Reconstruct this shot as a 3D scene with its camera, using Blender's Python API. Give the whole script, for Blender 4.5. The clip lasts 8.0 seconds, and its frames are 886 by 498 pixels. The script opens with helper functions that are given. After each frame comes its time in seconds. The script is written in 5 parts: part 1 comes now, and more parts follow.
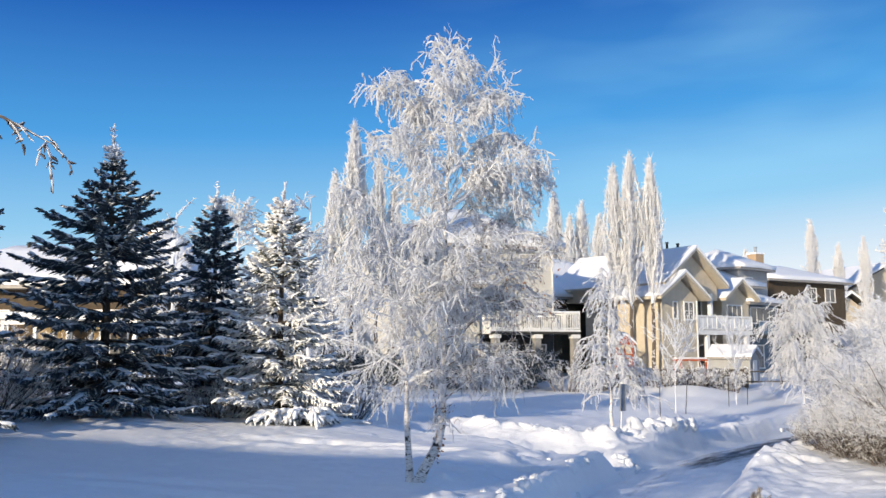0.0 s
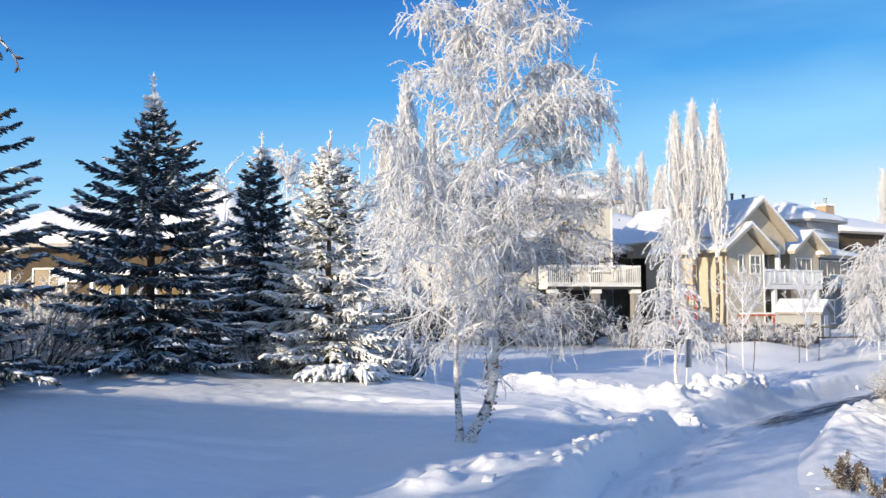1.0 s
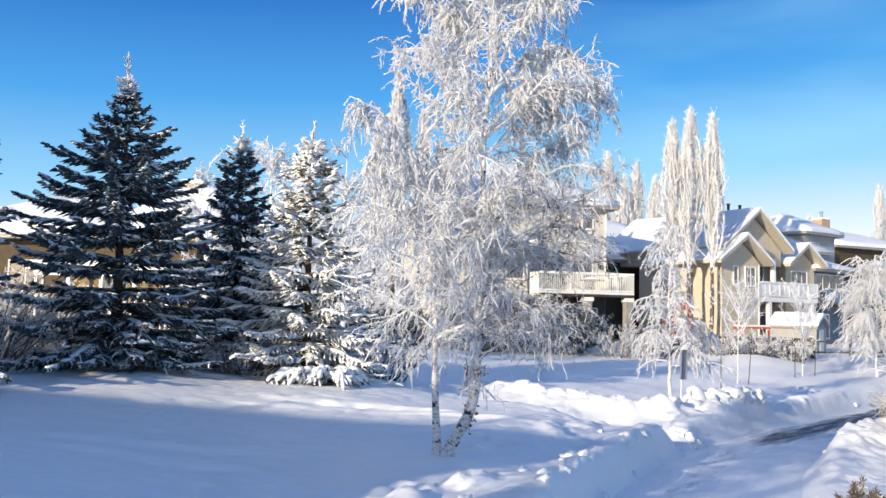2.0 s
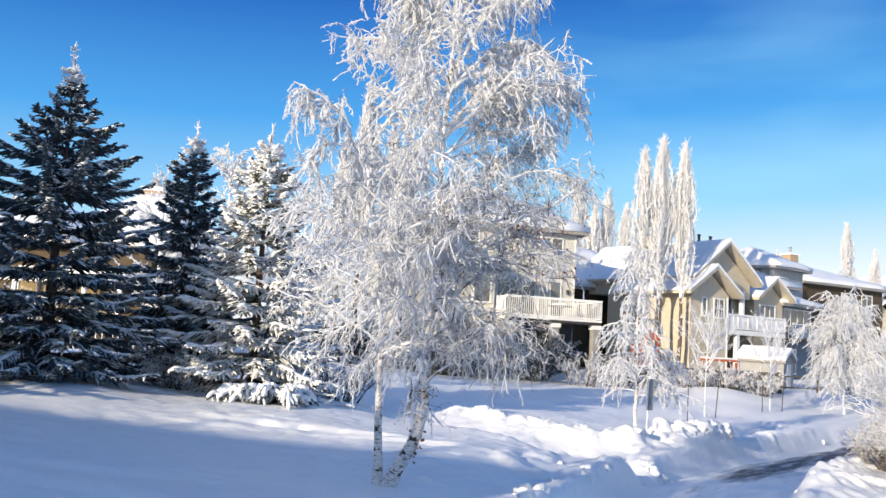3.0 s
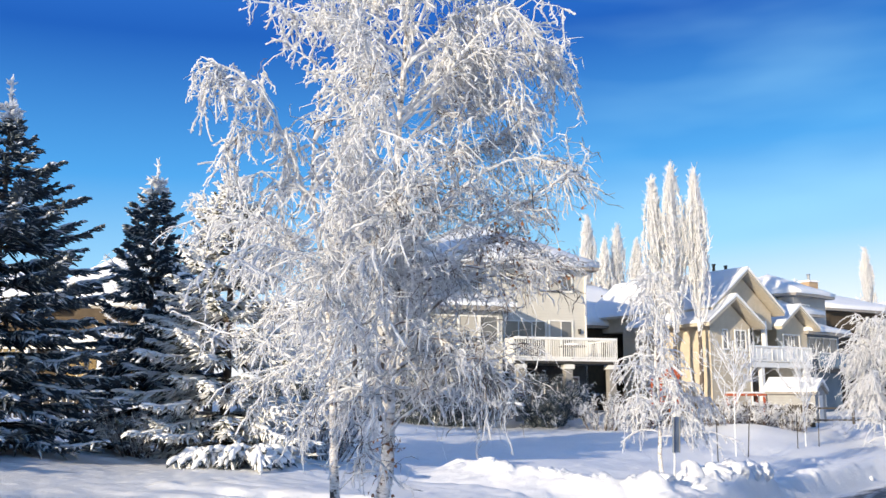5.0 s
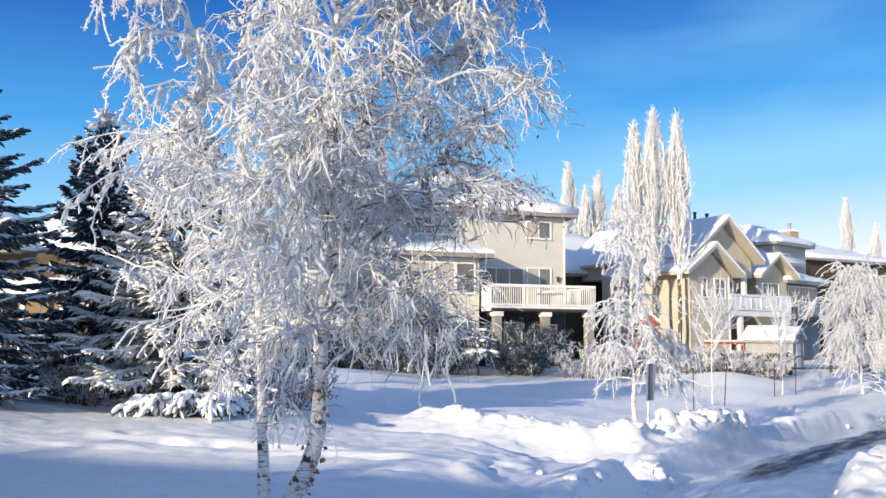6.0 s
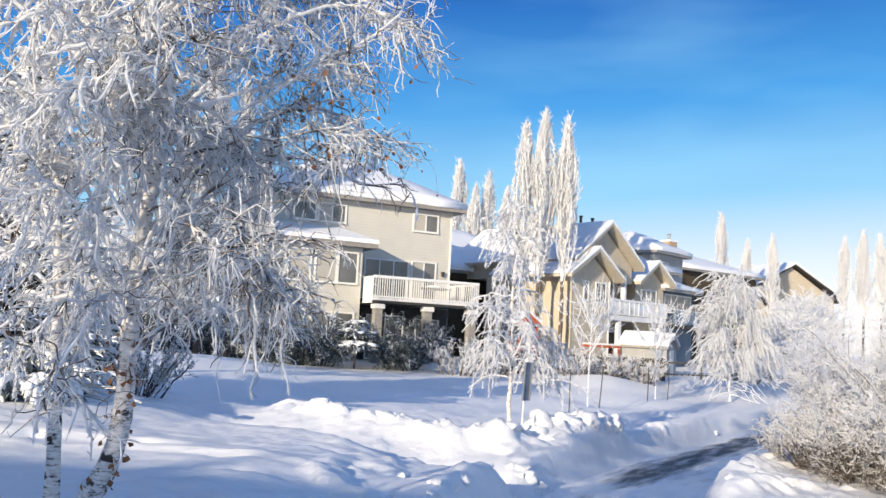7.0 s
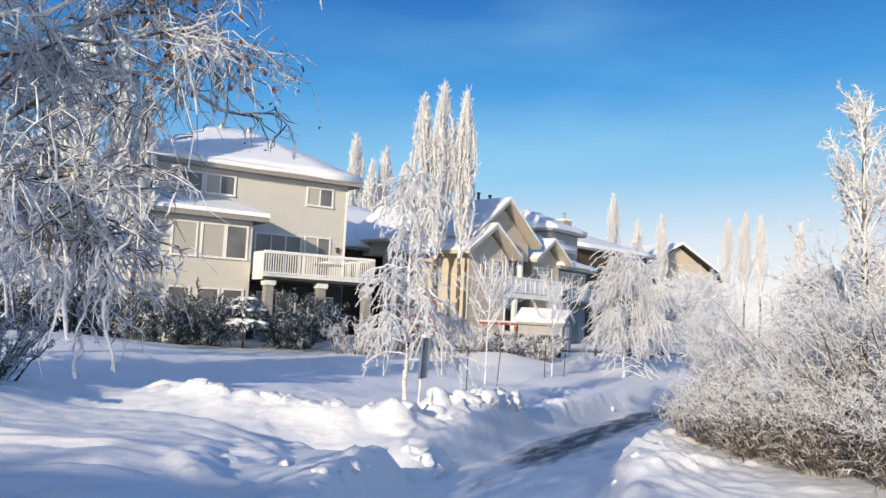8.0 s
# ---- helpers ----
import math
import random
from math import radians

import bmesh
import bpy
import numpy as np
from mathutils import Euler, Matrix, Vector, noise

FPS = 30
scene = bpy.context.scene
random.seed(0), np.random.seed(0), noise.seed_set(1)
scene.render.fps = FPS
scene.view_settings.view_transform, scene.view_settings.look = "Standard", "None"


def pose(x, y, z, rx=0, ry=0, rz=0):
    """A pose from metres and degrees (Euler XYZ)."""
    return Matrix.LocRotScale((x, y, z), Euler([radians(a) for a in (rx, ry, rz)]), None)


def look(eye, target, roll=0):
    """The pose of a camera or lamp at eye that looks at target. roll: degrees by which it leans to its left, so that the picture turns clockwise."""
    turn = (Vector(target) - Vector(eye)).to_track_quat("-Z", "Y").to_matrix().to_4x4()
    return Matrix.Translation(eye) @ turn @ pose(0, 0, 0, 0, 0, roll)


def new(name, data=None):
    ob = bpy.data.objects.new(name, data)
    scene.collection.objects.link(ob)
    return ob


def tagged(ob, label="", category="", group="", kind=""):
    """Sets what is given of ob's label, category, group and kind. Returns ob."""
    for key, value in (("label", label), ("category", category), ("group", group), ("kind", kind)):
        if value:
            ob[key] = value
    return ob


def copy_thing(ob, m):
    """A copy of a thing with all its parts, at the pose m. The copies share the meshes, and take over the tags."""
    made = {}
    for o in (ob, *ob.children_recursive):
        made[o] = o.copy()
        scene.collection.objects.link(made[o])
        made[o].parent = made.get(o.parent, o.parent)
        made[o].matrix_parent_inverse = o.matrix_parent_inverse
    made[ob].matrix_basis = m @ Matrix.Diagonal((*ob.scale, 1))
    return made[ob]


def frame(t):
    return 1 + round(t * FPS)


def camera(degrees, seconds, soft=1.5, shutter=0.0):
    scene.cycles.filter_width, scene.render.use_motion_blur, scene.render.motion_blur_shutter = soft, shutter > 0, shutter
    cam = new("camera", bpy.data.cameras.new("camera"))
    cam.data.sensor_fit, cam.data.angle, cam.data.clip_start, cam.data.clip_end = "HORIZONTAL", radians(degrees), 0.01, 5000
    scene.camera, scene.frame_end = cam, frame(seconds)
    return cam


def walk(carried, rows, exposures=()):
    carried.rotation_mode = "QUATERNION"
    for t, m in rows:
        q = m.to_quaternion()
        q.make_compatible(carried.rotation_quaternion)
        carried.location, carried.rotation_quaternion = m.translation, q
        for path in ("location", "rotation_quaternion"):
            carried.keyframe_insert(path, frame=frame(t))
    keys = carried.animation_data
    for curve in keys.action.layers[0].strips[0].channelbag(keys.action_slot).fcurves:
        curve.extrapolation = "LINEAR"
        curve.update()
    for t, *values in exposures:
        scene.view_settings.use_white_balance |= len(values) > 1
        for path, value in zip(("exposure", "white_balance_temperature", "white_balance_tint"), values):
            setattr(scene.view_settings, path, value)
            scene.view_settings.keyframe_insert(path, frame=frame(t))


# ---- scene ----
cam = camera(55.4, 8.0)
METRES, EYE, TILT, LEAN, TURN = 9.0, 2.2, 6.5, -0.1, 0.0
ROWS = [
    (0.0, 0.0, 0.0, 0.0, -0.0, 0.0, -0.0),
    (0.5, 0.0035, 0.0626, -0.0136, 2.15, -1.57, 0.73),
    (1.0, 0.0097, 0.1213, -0.0259, 3.83, -2.81, 0.7),
    (1.5, 0.0126, 0.1828, -0.0365, 4.17, -2.63, 0.2),
    (3.0, 0.0438, 0.3622, -0.0738, 1.54, -0.77, -3.12),
    (3.5, 0.0524, 0.4247, -0.0843, 1.35, 1.38, -2.84),
    (4.0, 0.0648, 0.4842, -0.097, 1.78, 3.02, -1.94),
    (5.5, 0.1107, 0.6612, -0.1309, 2.27, 1.9, 0.48),
    (6.0, 0.1299, 0.7143, -0.1411, 1.2, -0.68, -0.2),
    (6.5, 0.1444, 0.7775, -0.1507, -1.78, -1.24, -1.52),
    (7.0, 0.1609, 0.8378, -0.1648, -6.25, -0.75, -3.69),
    (7.5, 0.1746, 0.9058, -0.1789, -11.42, -1.08, -3.79),
    (8.0, 0.1853, 0.9601, -0.1906, -13.26, -1.63, -4.24),
]
walk(cam, [(t, pose(0, 0, EYE, TILT, LEAN, TURN) @ pose(METRES * x, METRES * y, METRES * z, 90 + pitch, roll, yaw)) for t, x, y, z, yaw, pitch, roll in ROWS],
     [(0.0, 0.36, 7700, 10), (1.0, 0.53, 7700, 10), (3.5, 0.56, 7700, 10), (5.5, 0.56, 7700, 10), (7.0, 0.49, 7700, 10), (8.0, 0.30, 7700, 10)])

# ---- world, sun ----
SUN_AZ, SUN_EL = 38.0, 14.5          # the sun stands behind the camera to its left
sun_from = Vector((-math.sin(radians(SUN_AZ)) * math.cos(radians(SUN_EL)), -math.cos(radians(SUN_AZ)) * math.cos(radians(SUN_EL)), math.sin(radians(SUN_EL))))
world = bpy.data.worlds.new("winter_sky")
scene.world = world
world.use_nodes = True
wn, wl = world.node_tree.nodes, world.node_tree.links
wn.clear()
w_out, w_bg, w_sky = wn.new("ShaderNodeOutputWorld"), wn.new("ShaderNodeBackground"), wn.new("ShaderNodeTexSky")
w_sky.sky_type, w_sky.sun_disc = "NISHITA", False
w_sky.sun_elevation, w_sky.sun_rotation = radians(SUN_EL), radians(180 + SUN_AZ)
w_sky.air_density, w_sky.dust_density, w_sky.ozone_density, w_sky.altitude = 1.0, 1.6, 2.5, 1000
w_hsv = wn.new("ShaderNodeHueSaturation")
w_hsv.inputs["Saturation"].default_value = 1.3
w_geo, w_map, w_noise, w_ramp, w_mix = wn.new("ShaderNodeTexCoord"), wn.new("ShaderNodeMapping"), wn.new("ShaderNodeTexNoise"), wn.new("ShaderNodeValToRGB"), wn.new("ShaderNodeMix")
w_sep, w_air, w_both = wn.new("ShaderNodeVectorMath"), wn.new("ShaderNodeValToRGB"), wn.new("ShaderNodeMix")
# clear cold air: pale over the roofs, deep blue above
for e, (p, c) in zip([w_air.color_ramp.elements[0], w_air.color_ramp.elements[1]] + [w_air.color_ramp.elements.new(0.5) for _ in range(5)],
                     [(0.0, (5.3, 5.6, 6.5)), (1.0, (0.36, 1.75, 6.0)), (0.07, (4.0, 4.9, 6.3)), (0.147, (1.5, 3.6, 6.0)), (0.252, (0.28, 2.05, 5.25)), (0.40, (0.01, 0.58, 3.1)), (0.62, (0.24, 1.6, 5.8))]):
    e.position, e.color = p, (*c, 1)
w_sep.operation = 'DOT_PRODUCT'               # paler opposite the sun
w_sep.inputs[1].default_value = (-0.06, 0.0, 1.0)
w_both.data_type = "RGBA"
w_dot, w_glow = wn.new("ShaderNodeVectorMath"), wn.new("ShaderNodeMapRange")
w_dot.operation = "DOT_PRODUCT"
w_dot.inputs[1].default_value = sun_from
w_glow.interpolation_type = "SMOOTHSTEP"
w_glow.inputs[1].default_value, w_glow.inputs[2].default_value, w_glow.inputs[3].default_value, w_glow.inputs[4].default_value = 0.0, 1.0, 0.92, 0.35
wl.new(w_geo.outputs["Generated"], w_dot.inputs[0])
wl.new(w_dot.outputs["Value"], w_glow.inputs[0])
wl.new(w_glow.outputs[0], w_both.inputs[0])
w_map.inputs["Scale"].default_value = (1.6, 1.6, 7.0)
w_map.inputs["Location"].default_value = (0.35, 0.1, 0.62)
w_noise.inputs["Scale"].default_value, w_noise.inputs["Detail"].default_value, w_noise.inputs["Roughness"].default_value = 1.3, 4, 0.45
w_ramp.color_ramp.elements[0].position, w_ramp.color_ramp.elements[1].position = 0.47, 0.82
w_ramp.color_ramp.elements[0].color, w_ramp.color_ramp.elements[1].color = (0, 0, 0, 1), (0.34, 0.34, 0.34, 1)
w_mix.data_type = "RGBA"
w_mix.inputs[7].default_value = (2.4, 5.4, 7.8, 1)
wl.new(w_geo.outputs["Generated"], w_map.inputs["Vector"])
wl.new(w_geo.outputs["Generated"], w_sep.inputs[0])
wl.new(w_sep.outputs["Value"], w_air.inputs[0])
wl.new(w_map.outputs[0], w_noise.inputs["Vector"])
wl.new(w_noise.outputs[0], w_ramp.inputs[0])
w_east, w_side, w_veil = wn.new("ShaderNodeVectorMath"), wn.new("ShaderNodeMapRange"), wn.new("ShaderNodeMath")
w_east.operation, w_veil.operation = "DOT_PRODUCT", "MULTIPLY"     # thin cloud in the east alone
w_east.inputs[1].default_value = (1.0, 0.0, 0.0)
w_side.interpolation_type = "SMOOTHSTEP"
w_side.inputs[1].default_value, w_side.inputs[2].default_value, w_side.inputs[3].default_value, w_side.inputs[4].default_value = -0.15, 0.3, 0.0, 1.0
wl.new(w_geo.outputs["Generated"], w_east.inputs[0])
wl.new(w_east.outputs["Value"], w_side.inputs[0])
wl.new(w_side.outputs[0], w_veil.inputs[0])
wl.new(w_ramp.outputs[0], w_veil.inputs[1])
wl.new(w_veil.outputs[0], w_mix.inputs[0])
wl.new(w_sky.outputs[0], w_hsv.inputs["Color"])
wl.new(w_hsv.outputs[0], w_both.inputs[6])
wl.new(w_air.outputs[0], w_both.inputs[7])
wl.new(w_both.outputs[2], w_mix.inputs[6])
wl.new(w_mix.outputs[2], w_bg.inputs["Color"])
w_bg.inputs["Strength"].default_value = 0.136
wl.new(w_bg.outputs[0], w_out.inputs[0])
sun = new("sun", bpy.data.lights.new("sun", "SUN"))
sun.data.energy, sun.data.angle, sun.data.color = 4.0, radians(0.6), (1.0, 0.93, 0.81)
sun.matrix_world = look(sun_from * 100, (0, 0, 0))

# ---- materials ----
def material(name, rough=0.7, metal=0.0, spec=0.4):
    m = bpy.data.materials.new(name)
    m.use_nodes = True
    b = m.node_tree.nodes["Principled BSDF"]
    b.inputs["Roughness"].default_value, b.inputs["Metallic"].default_value = rough, metal
    b.inputs["Specular IOR Level"].default_value = spec
    return m, m.node_tree.nodes, m.node_tree.links, b


def noise_tex(n, l, scale, detail=4, rough=0.55, stretch=None, source="Object"):
    t = n.new("ShaderNodeTexNoise")
    t.inputs["Scale"].default_value, t.inputs["Detail"].default_value, t.inputs["Roughness"].default_value = scale, detail, rough
    c = n.new("ShaderNodeTexCoord")
    if stretch:
        mp = n.new("ShaderNodeMapping")
        mp.inputs["Scale"].default_value = stretch
        l.new(c.outputs[source], mp.inputs["Vector"])
        l.new(mp.outputs[0], t.inputs["Vector"])
    else:
        l.new(c.outputs[source], t.inputs["Vector"])
    return t.outputs["Fac"]


def ramp(n, l, fac, stops):
    r = n.new("ShaderNodeValToRGB")
    el = r.color_ramp.elements
    while len(el) < len(stops):
        el.new(0.5)
    for e, (p, c) in zip(el, stops):
        e.position, e.color = p, (*c, 1)
    l.new(fac, r.inputs[0])
    return r.outputs[0]


def mixed(n, l, fac, a, b, mode="MIX"):
    m = n.new("ShaderNodeMix")
    m.data_type, m.blend_type = "RGBA", mode
    for sock, v in ((m.inputs[0], fac), (m.inputs[6], a), (m.inputs[7], b)):
        if isinstance(v, (int, float)):
            sock.default_value = v
        elif isinstance(v, tuple):
            sock.default_value = (*v, 1)
        else:
            l.new(v, sock)
    return m.outputs[2]


def bump(n, l, b, height, strength, dist=0.02):
    k = n.new("ShaderNodeBump")
    k.inputs["Strength"].default_value, k.inputs["Distance"].default_value = strength, dist
    l.new(height, k.inputs["Height"])
    if b.inputs["Normal"].is_linked:
        l.new(b.inputs["Normal"].links[0].from_socket, k.inputs["Normal"])
    l.new(k.outputs[0], b.inputs["Normal"])


def plain(name, lo, hi, scale=6.0, rough=0.7, metal=0.0, bumps=0.2, stretch=None, fine=60.0):
    """A surface whose colour wanders between two tones, with a fine grain."""
    m, n, l, b = material(name, rough, metal)
    f = noise_tex(n, l, scale, 5, 0.6, stretch)
    g = noise_tex(n, l, fine, 3, 0.6, stretch)
    c = ramp(n, l, f, [(0.3, lo), (0.7, hi)])
    c = mixed(n, l, 0.12, c, ramp(n, l, g, [(0.3, (0.2, 0.2, 0.2)), (0.7, (1, 1, 1))]), "MULTIPLY")
    l.new(c, b.inputs["Base Color"])
    if bumps:
        bump(n, l, b, g, bumps)
    return m


def snow_material():
    m, n, l, b = material("snow", 0.55, 0, 0.35)
    big, mid, fine = noise_tex(n, l, 0.35, 4), noise_tex(n, l, 5.0, 6, 0.65), noise_tex(n, l, 70.0, 3, 0.7)
    c = ramp(n, l, big, [(0.3, (0.79, 0.81, 0.84)), (0.7, (0.86, 0.86, 0.87))])
    c = mixed(n, l, 0.10, c, ramp(n, l, mid, [(0.35, (0.70, 0.71, 0.74)), (0.6, (1, 1, 1))]), "MULTIPLY")
    l.new(c, b.inputs["Base Color"])
    bump(n, l, b, mid, 0.30, 0.05)
    bump(n, l, b, noise_tex(n, l, 1.6, 4, 0.6, (0.7, 2.6, 1)), 0.35, 0.06)     # wind ripples
    bump(n, l, b, fine, 0.4, 0.012)
    return m


def frosted(name, bark, bare, frost=(0.95, 0.955, 0.97), glow=0.4, airy=0.0):
    """Hoar frost over bark; bare is how much of the bark still shows, mostly on the undersides."""
    m, n, l, b = material(name, 0.75, 0, 0.3)
    f = noise_tex(n, l, 3.2, 3, 0.6)
    g = noise_tex(n, l, 38.0, 3, 0.6)
    geo, sep = n.new("ShaderNodeNewGeometry"), n.new("ShaderNodeSeparateXYZ")
    l.new(geo.outputs["Normal"], sep.inputs[0])
    add = n.new("ShaderNodeMath")
    add.operation = "MULTIPLY_ADD"
    l.new(sep.outputs[2], add.inputs[0])
    add.inputs[1].default_value = 0.14
    l.new(f, add.inputs[2])
    isl = n.new("ShaderNodeMath")
    isl.operation = "MULTIPLY_ADD"
    l.new(geo.outputs["Random Per Island"], isl.inputs[0])
    isl.inputs[1].default_value = 0.22
    l.new(add.outputs[0], isl.inputs[2])
    k = ramp(n, l, isl.outputs[0], [(bare + 0.05, (0, 0, 0)), (bare + 0.15, (1, 1, 1))])
    white = ramp(n, l, g, [(0.3, tuple(v * 0.95 for v in frost)), (0.65, frost)])
    colour = mixed(n, l, k, bark, white)
    l.new(colour, b.inputs["Base Color"])
    bump(n, l, b, g, 0.25, 0.02)
    if glow:                                      # thin ice lets light through
        tr, mx, fac = n.new("ShaderNodeBsdfTranslucent"), n.new("ShaderNodeMixShader"), n.new("ShaderNodeMath")
        fac.operation = "MULTIPLY"
        fac.inputs[1].default_value = glow
        l.new(k, fac.inputs[0])
        l.new(colour, tr.inputs["Color"])
        l.new(fac.outputs[0], mx.inputs[0])
        l.new(b.outputs[0], mx.inputs[1])
        l.new(tr.outputs[0], mx.inputs[2])
        l.new(mx.outputs[0], n["Material Output"].inputs[0])
        if airy:                                  # loose crystals with gaps between them
            gap, net, share = n.new("ShaderNodeBsdfTransparent"), n.new("ShaderNodeMixShader"), n.new("ShaderNodeMath")
            share.operation = "MULTIPLY"
            share.inputs[1].default_value = airy
            l.new(k, share.inputs[0])
            l.new(share.outputs[0], net.inputs[0])
            l.new(mx.outputs[0], net.inputs[1])
            l.new(gap.outputs[0], net.inputs[2])
            l.new(net.outputs[0], n["Material Output"].inputs[0])
    return m


SNOW = snow_material()
FROST = frosted("hoar_frost", (0.20, 0.15, 0.12), 0.22)
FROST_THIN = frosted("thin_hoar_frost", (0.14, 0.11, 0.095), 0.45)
FROST_FULL = frosted("thick_hoar_frost", (0.60, 0.55, 0.51), 0.0, glow=0.42, airy=0.18)
FROST_SOLID = frosted("heavy_hoar_frost", (0.60, 0.55, 0.51), 0.0, glow=0.4)
NEEDLE_DARK = frosted("dark_spruce_needles", (0.066, 0.086, 0.099), 0.63, (0.80, 0.82, 0.85), 0)
NEEDLE_PALE = frosted("frosted_spruce_needles", (0.10, 0.105, 0.075), 0.41, (0.88, 0.88, 0.88), 0)
BARK = plain("brown_bark", (0.07, 0.05, 0.04), (0.17, 0.13, 0.10), 8, 0.9, 0, 0.6, (3, 3, 0.8))
STICK = frosted("frosted_brown_stems", (0.105, 0.083, 0.072), 0.62)
DEAD_LEAF = plain("dead_orange_leaf", (0.16, 0.07, 0.035), (0.34, 0.15, 0.07), 9, 0.8)


def birch_material():
    m, n, l, b = material("birch_bark", 0.7, 0, 0.3)
    f = noise_tex(n, l, 3.0, 5, 0.7, (5, 5, 22))
    g = noise_tex(n, l, 2.2, 3, 0.6, (2, 2, 2.6))
    c = ramp(n, l, f, [(0.36, (0.09, 0.07, 0.06)), (0.46, (0.64, 0.60, 0.57)), (0.7, (0.85, 0.84, 0.83))])
    c = mixed(n, l, ramp(n, l, g, [(0.37, (1, 1, 1)), (0.41, (0, 0, 0))]), c, (0.05, 0.042, 0.04))
    l.new(c, b.inputs["Base Color"])
    bump(n, l, b, f, 0.5, 0.01)
    return m


BIRCH = birch_material()

# ---- mesh helpers ----
def mesh_ob(name, verts, faces, mat, parent=None, label="", smooth=True):
    """One mesh object from arrays; all faces have the same number of corners."""
    verts, faces = np.asarray(verts, np.float32), np.asarray(faces, np.int32)
    me = bpy.data.meshes.new(name)
    k = faces.shape[1]
    me.vertices.add(len(verts))
    me.vertices.foreach_set("co", verts.ravel())
    me.loops.add(faces.size)
    me.loops.foreach_set("vertex_index", faces.ravel())
    me.polygons.add(len(faces))
    me.polygons.foreach_set("loop_start", np.arange(0, faces.size, k, dtype=np.int32))
    me.polygons.foreach_set("use_smooth", np.full(len(faces), smooth))
    me.update(calc_edges=True)
    me.materials.append(mat)
    ob = new(name, me)
    ob.parent = parent
    return tagged(ob, label)


def part(name, bm, mat, parent=None, label="", smooth=False):
    """Links a bmesh as one mesh object under a thing or a part."""
    me = bpy.data.meshes.new(name)
    bmesh.ops.recalc_face_normals(bm, faces=bm.faces)
    if smooth:
        for f in bm.faces:
            f.smooth = True
    bm.to_mesh(me)
    bm.free()
    me.materials.append(mat)
    ob = new(name, me)
    ob.parent = parent
    return tagged(ob, label)


def thing(name, m, label, category, group="", kind=""):
    ob = new(name)
    ob.empty_display_size = 0.2
    ob.matrix_world = m
    return tagged(ob, label, category, group, kind)


def block(bm, x0, x1, y0, y1, z0, z1, bevel=0.0):
    g = bmesh.ops.create_cube(bm, size=1.0, matrix=Matrix.Translation(((x0 + x1) / 2, (y0 + y1) / 2, (z0 + z1) / 2)) @ Matrix.Diagonal((x1 - x0, y1 - y0, z1 - z0, 1)))
    if bevel:
        edges = list({e for v in g["verts"] for e in v.link_edges})
        bmesh.ops.bevel(bm, geom=edges, offset=bevel, segments=1, affect="EDGES")


def box(name, x0, x1, y0, y1, z0, z1, mat, parent=None, label="", bevel=0.0):
    bm = bmesh.new()
    block(bm, x0, x1, y0, y1, z0, z1, bevel)
    return part(name, bm, mat, parent, label)


def prism(bm, profile, y0, y1):
    """A profile in x and z drawn out along y."""
    a = [bm.verts.new((x, y0, z)) for x, z in profile]
    b = [bm.verts.new((x, y1, z)) for x, z in profile]
    bm.faces.new(a), bm.faces.new(b[::-1])
    for i in range(len(a)):
        j = (i + 1) % len(a)
        bm.faces.new((a[i], b[i], b[j], a[j]))


# ---- branching ----
def unit(v):
    return v / np.maximum(np.linalg.norm(v, axis=-1, keepdims=True), 1e-9)


def tubes(P, R, sides=3):
    """Tapering tubes along the polylines P (n, k, 3) with radii R (n, k)."""
    n, k, _ = P.shape
    T = np.empty_like(P)
    T[:, 1:-1] = P[:, 2:] - P[:, :-2]
    T[:, 0], T[:, -1] = P[:, 1] - P[:, 0], P[:, -1] - P[:, -2]
    T = unit(T)
    ref = np.where(np.abs(T[:, :1, 2:]) > 0.9, np.array([1.0, 0, 0]), np.array([0, 0, 1.0]))
    A = unit(np.cross(T, np.broadcast_to(ref, T.shape)))
    B = np.cross(T, A)
    ang = np.arange(sides) * 2 * np.pi / sides
    ring = A[:, :, None] * np.cos(ang)[:, None] + B[:, :, None] * np.sin(ang)[:, None]
    V = P[:, :, None] + R[:, :, None, None] * ring
    idx = np.arange(n * k * sides).reshape(n, k, sides)
    q = np.stack([idx[:, :-1], np.roll(idx, -1, 2)[:, :-1], np.roll(idx, -1, 2)[:, 1:], idx[:, 1:]], -1)
    return V.reshape(-1, 3), q.reshape(-1, 4)


def curve_through(points, k):
    """A smooth polyline of k points through the given ones."""
    p = np.array(points, float)
    d = np.r_[0, np.cumsum(np.linalg.norm(np.diff(p, axis=0), axis=1))]
    s = np.linspace(0, d[-1], k)
    q = np.stack([np.interp(s, d, p[:, i]) for i in range(3)], 1)
    for _ in range(2):
        q[1:-1] = 0.25 * q[:-2] + 0.5 * q[1:-1] + 0.25 * q[2:]
    return q


def grow(rng, start, way, length, k, sag, wiggle):
    """Polylines from start along way, bending down by sag times their length."""
    s = np.linspace(0, 1, k)[None, :, None]
    L = length[:, None, None]
    P = start[:, None] + way[:, None] * L * s
    P = P + np.array([0, 0, -1.0]) * (L * sag[:, None, None] * s ** 2)
    w = np.cumsum(rng.normal(0, 1, (len(start), k, 3)), 1) * wiggle * L / k ** 0.5
    w[:, 0] = 0
    return P + w


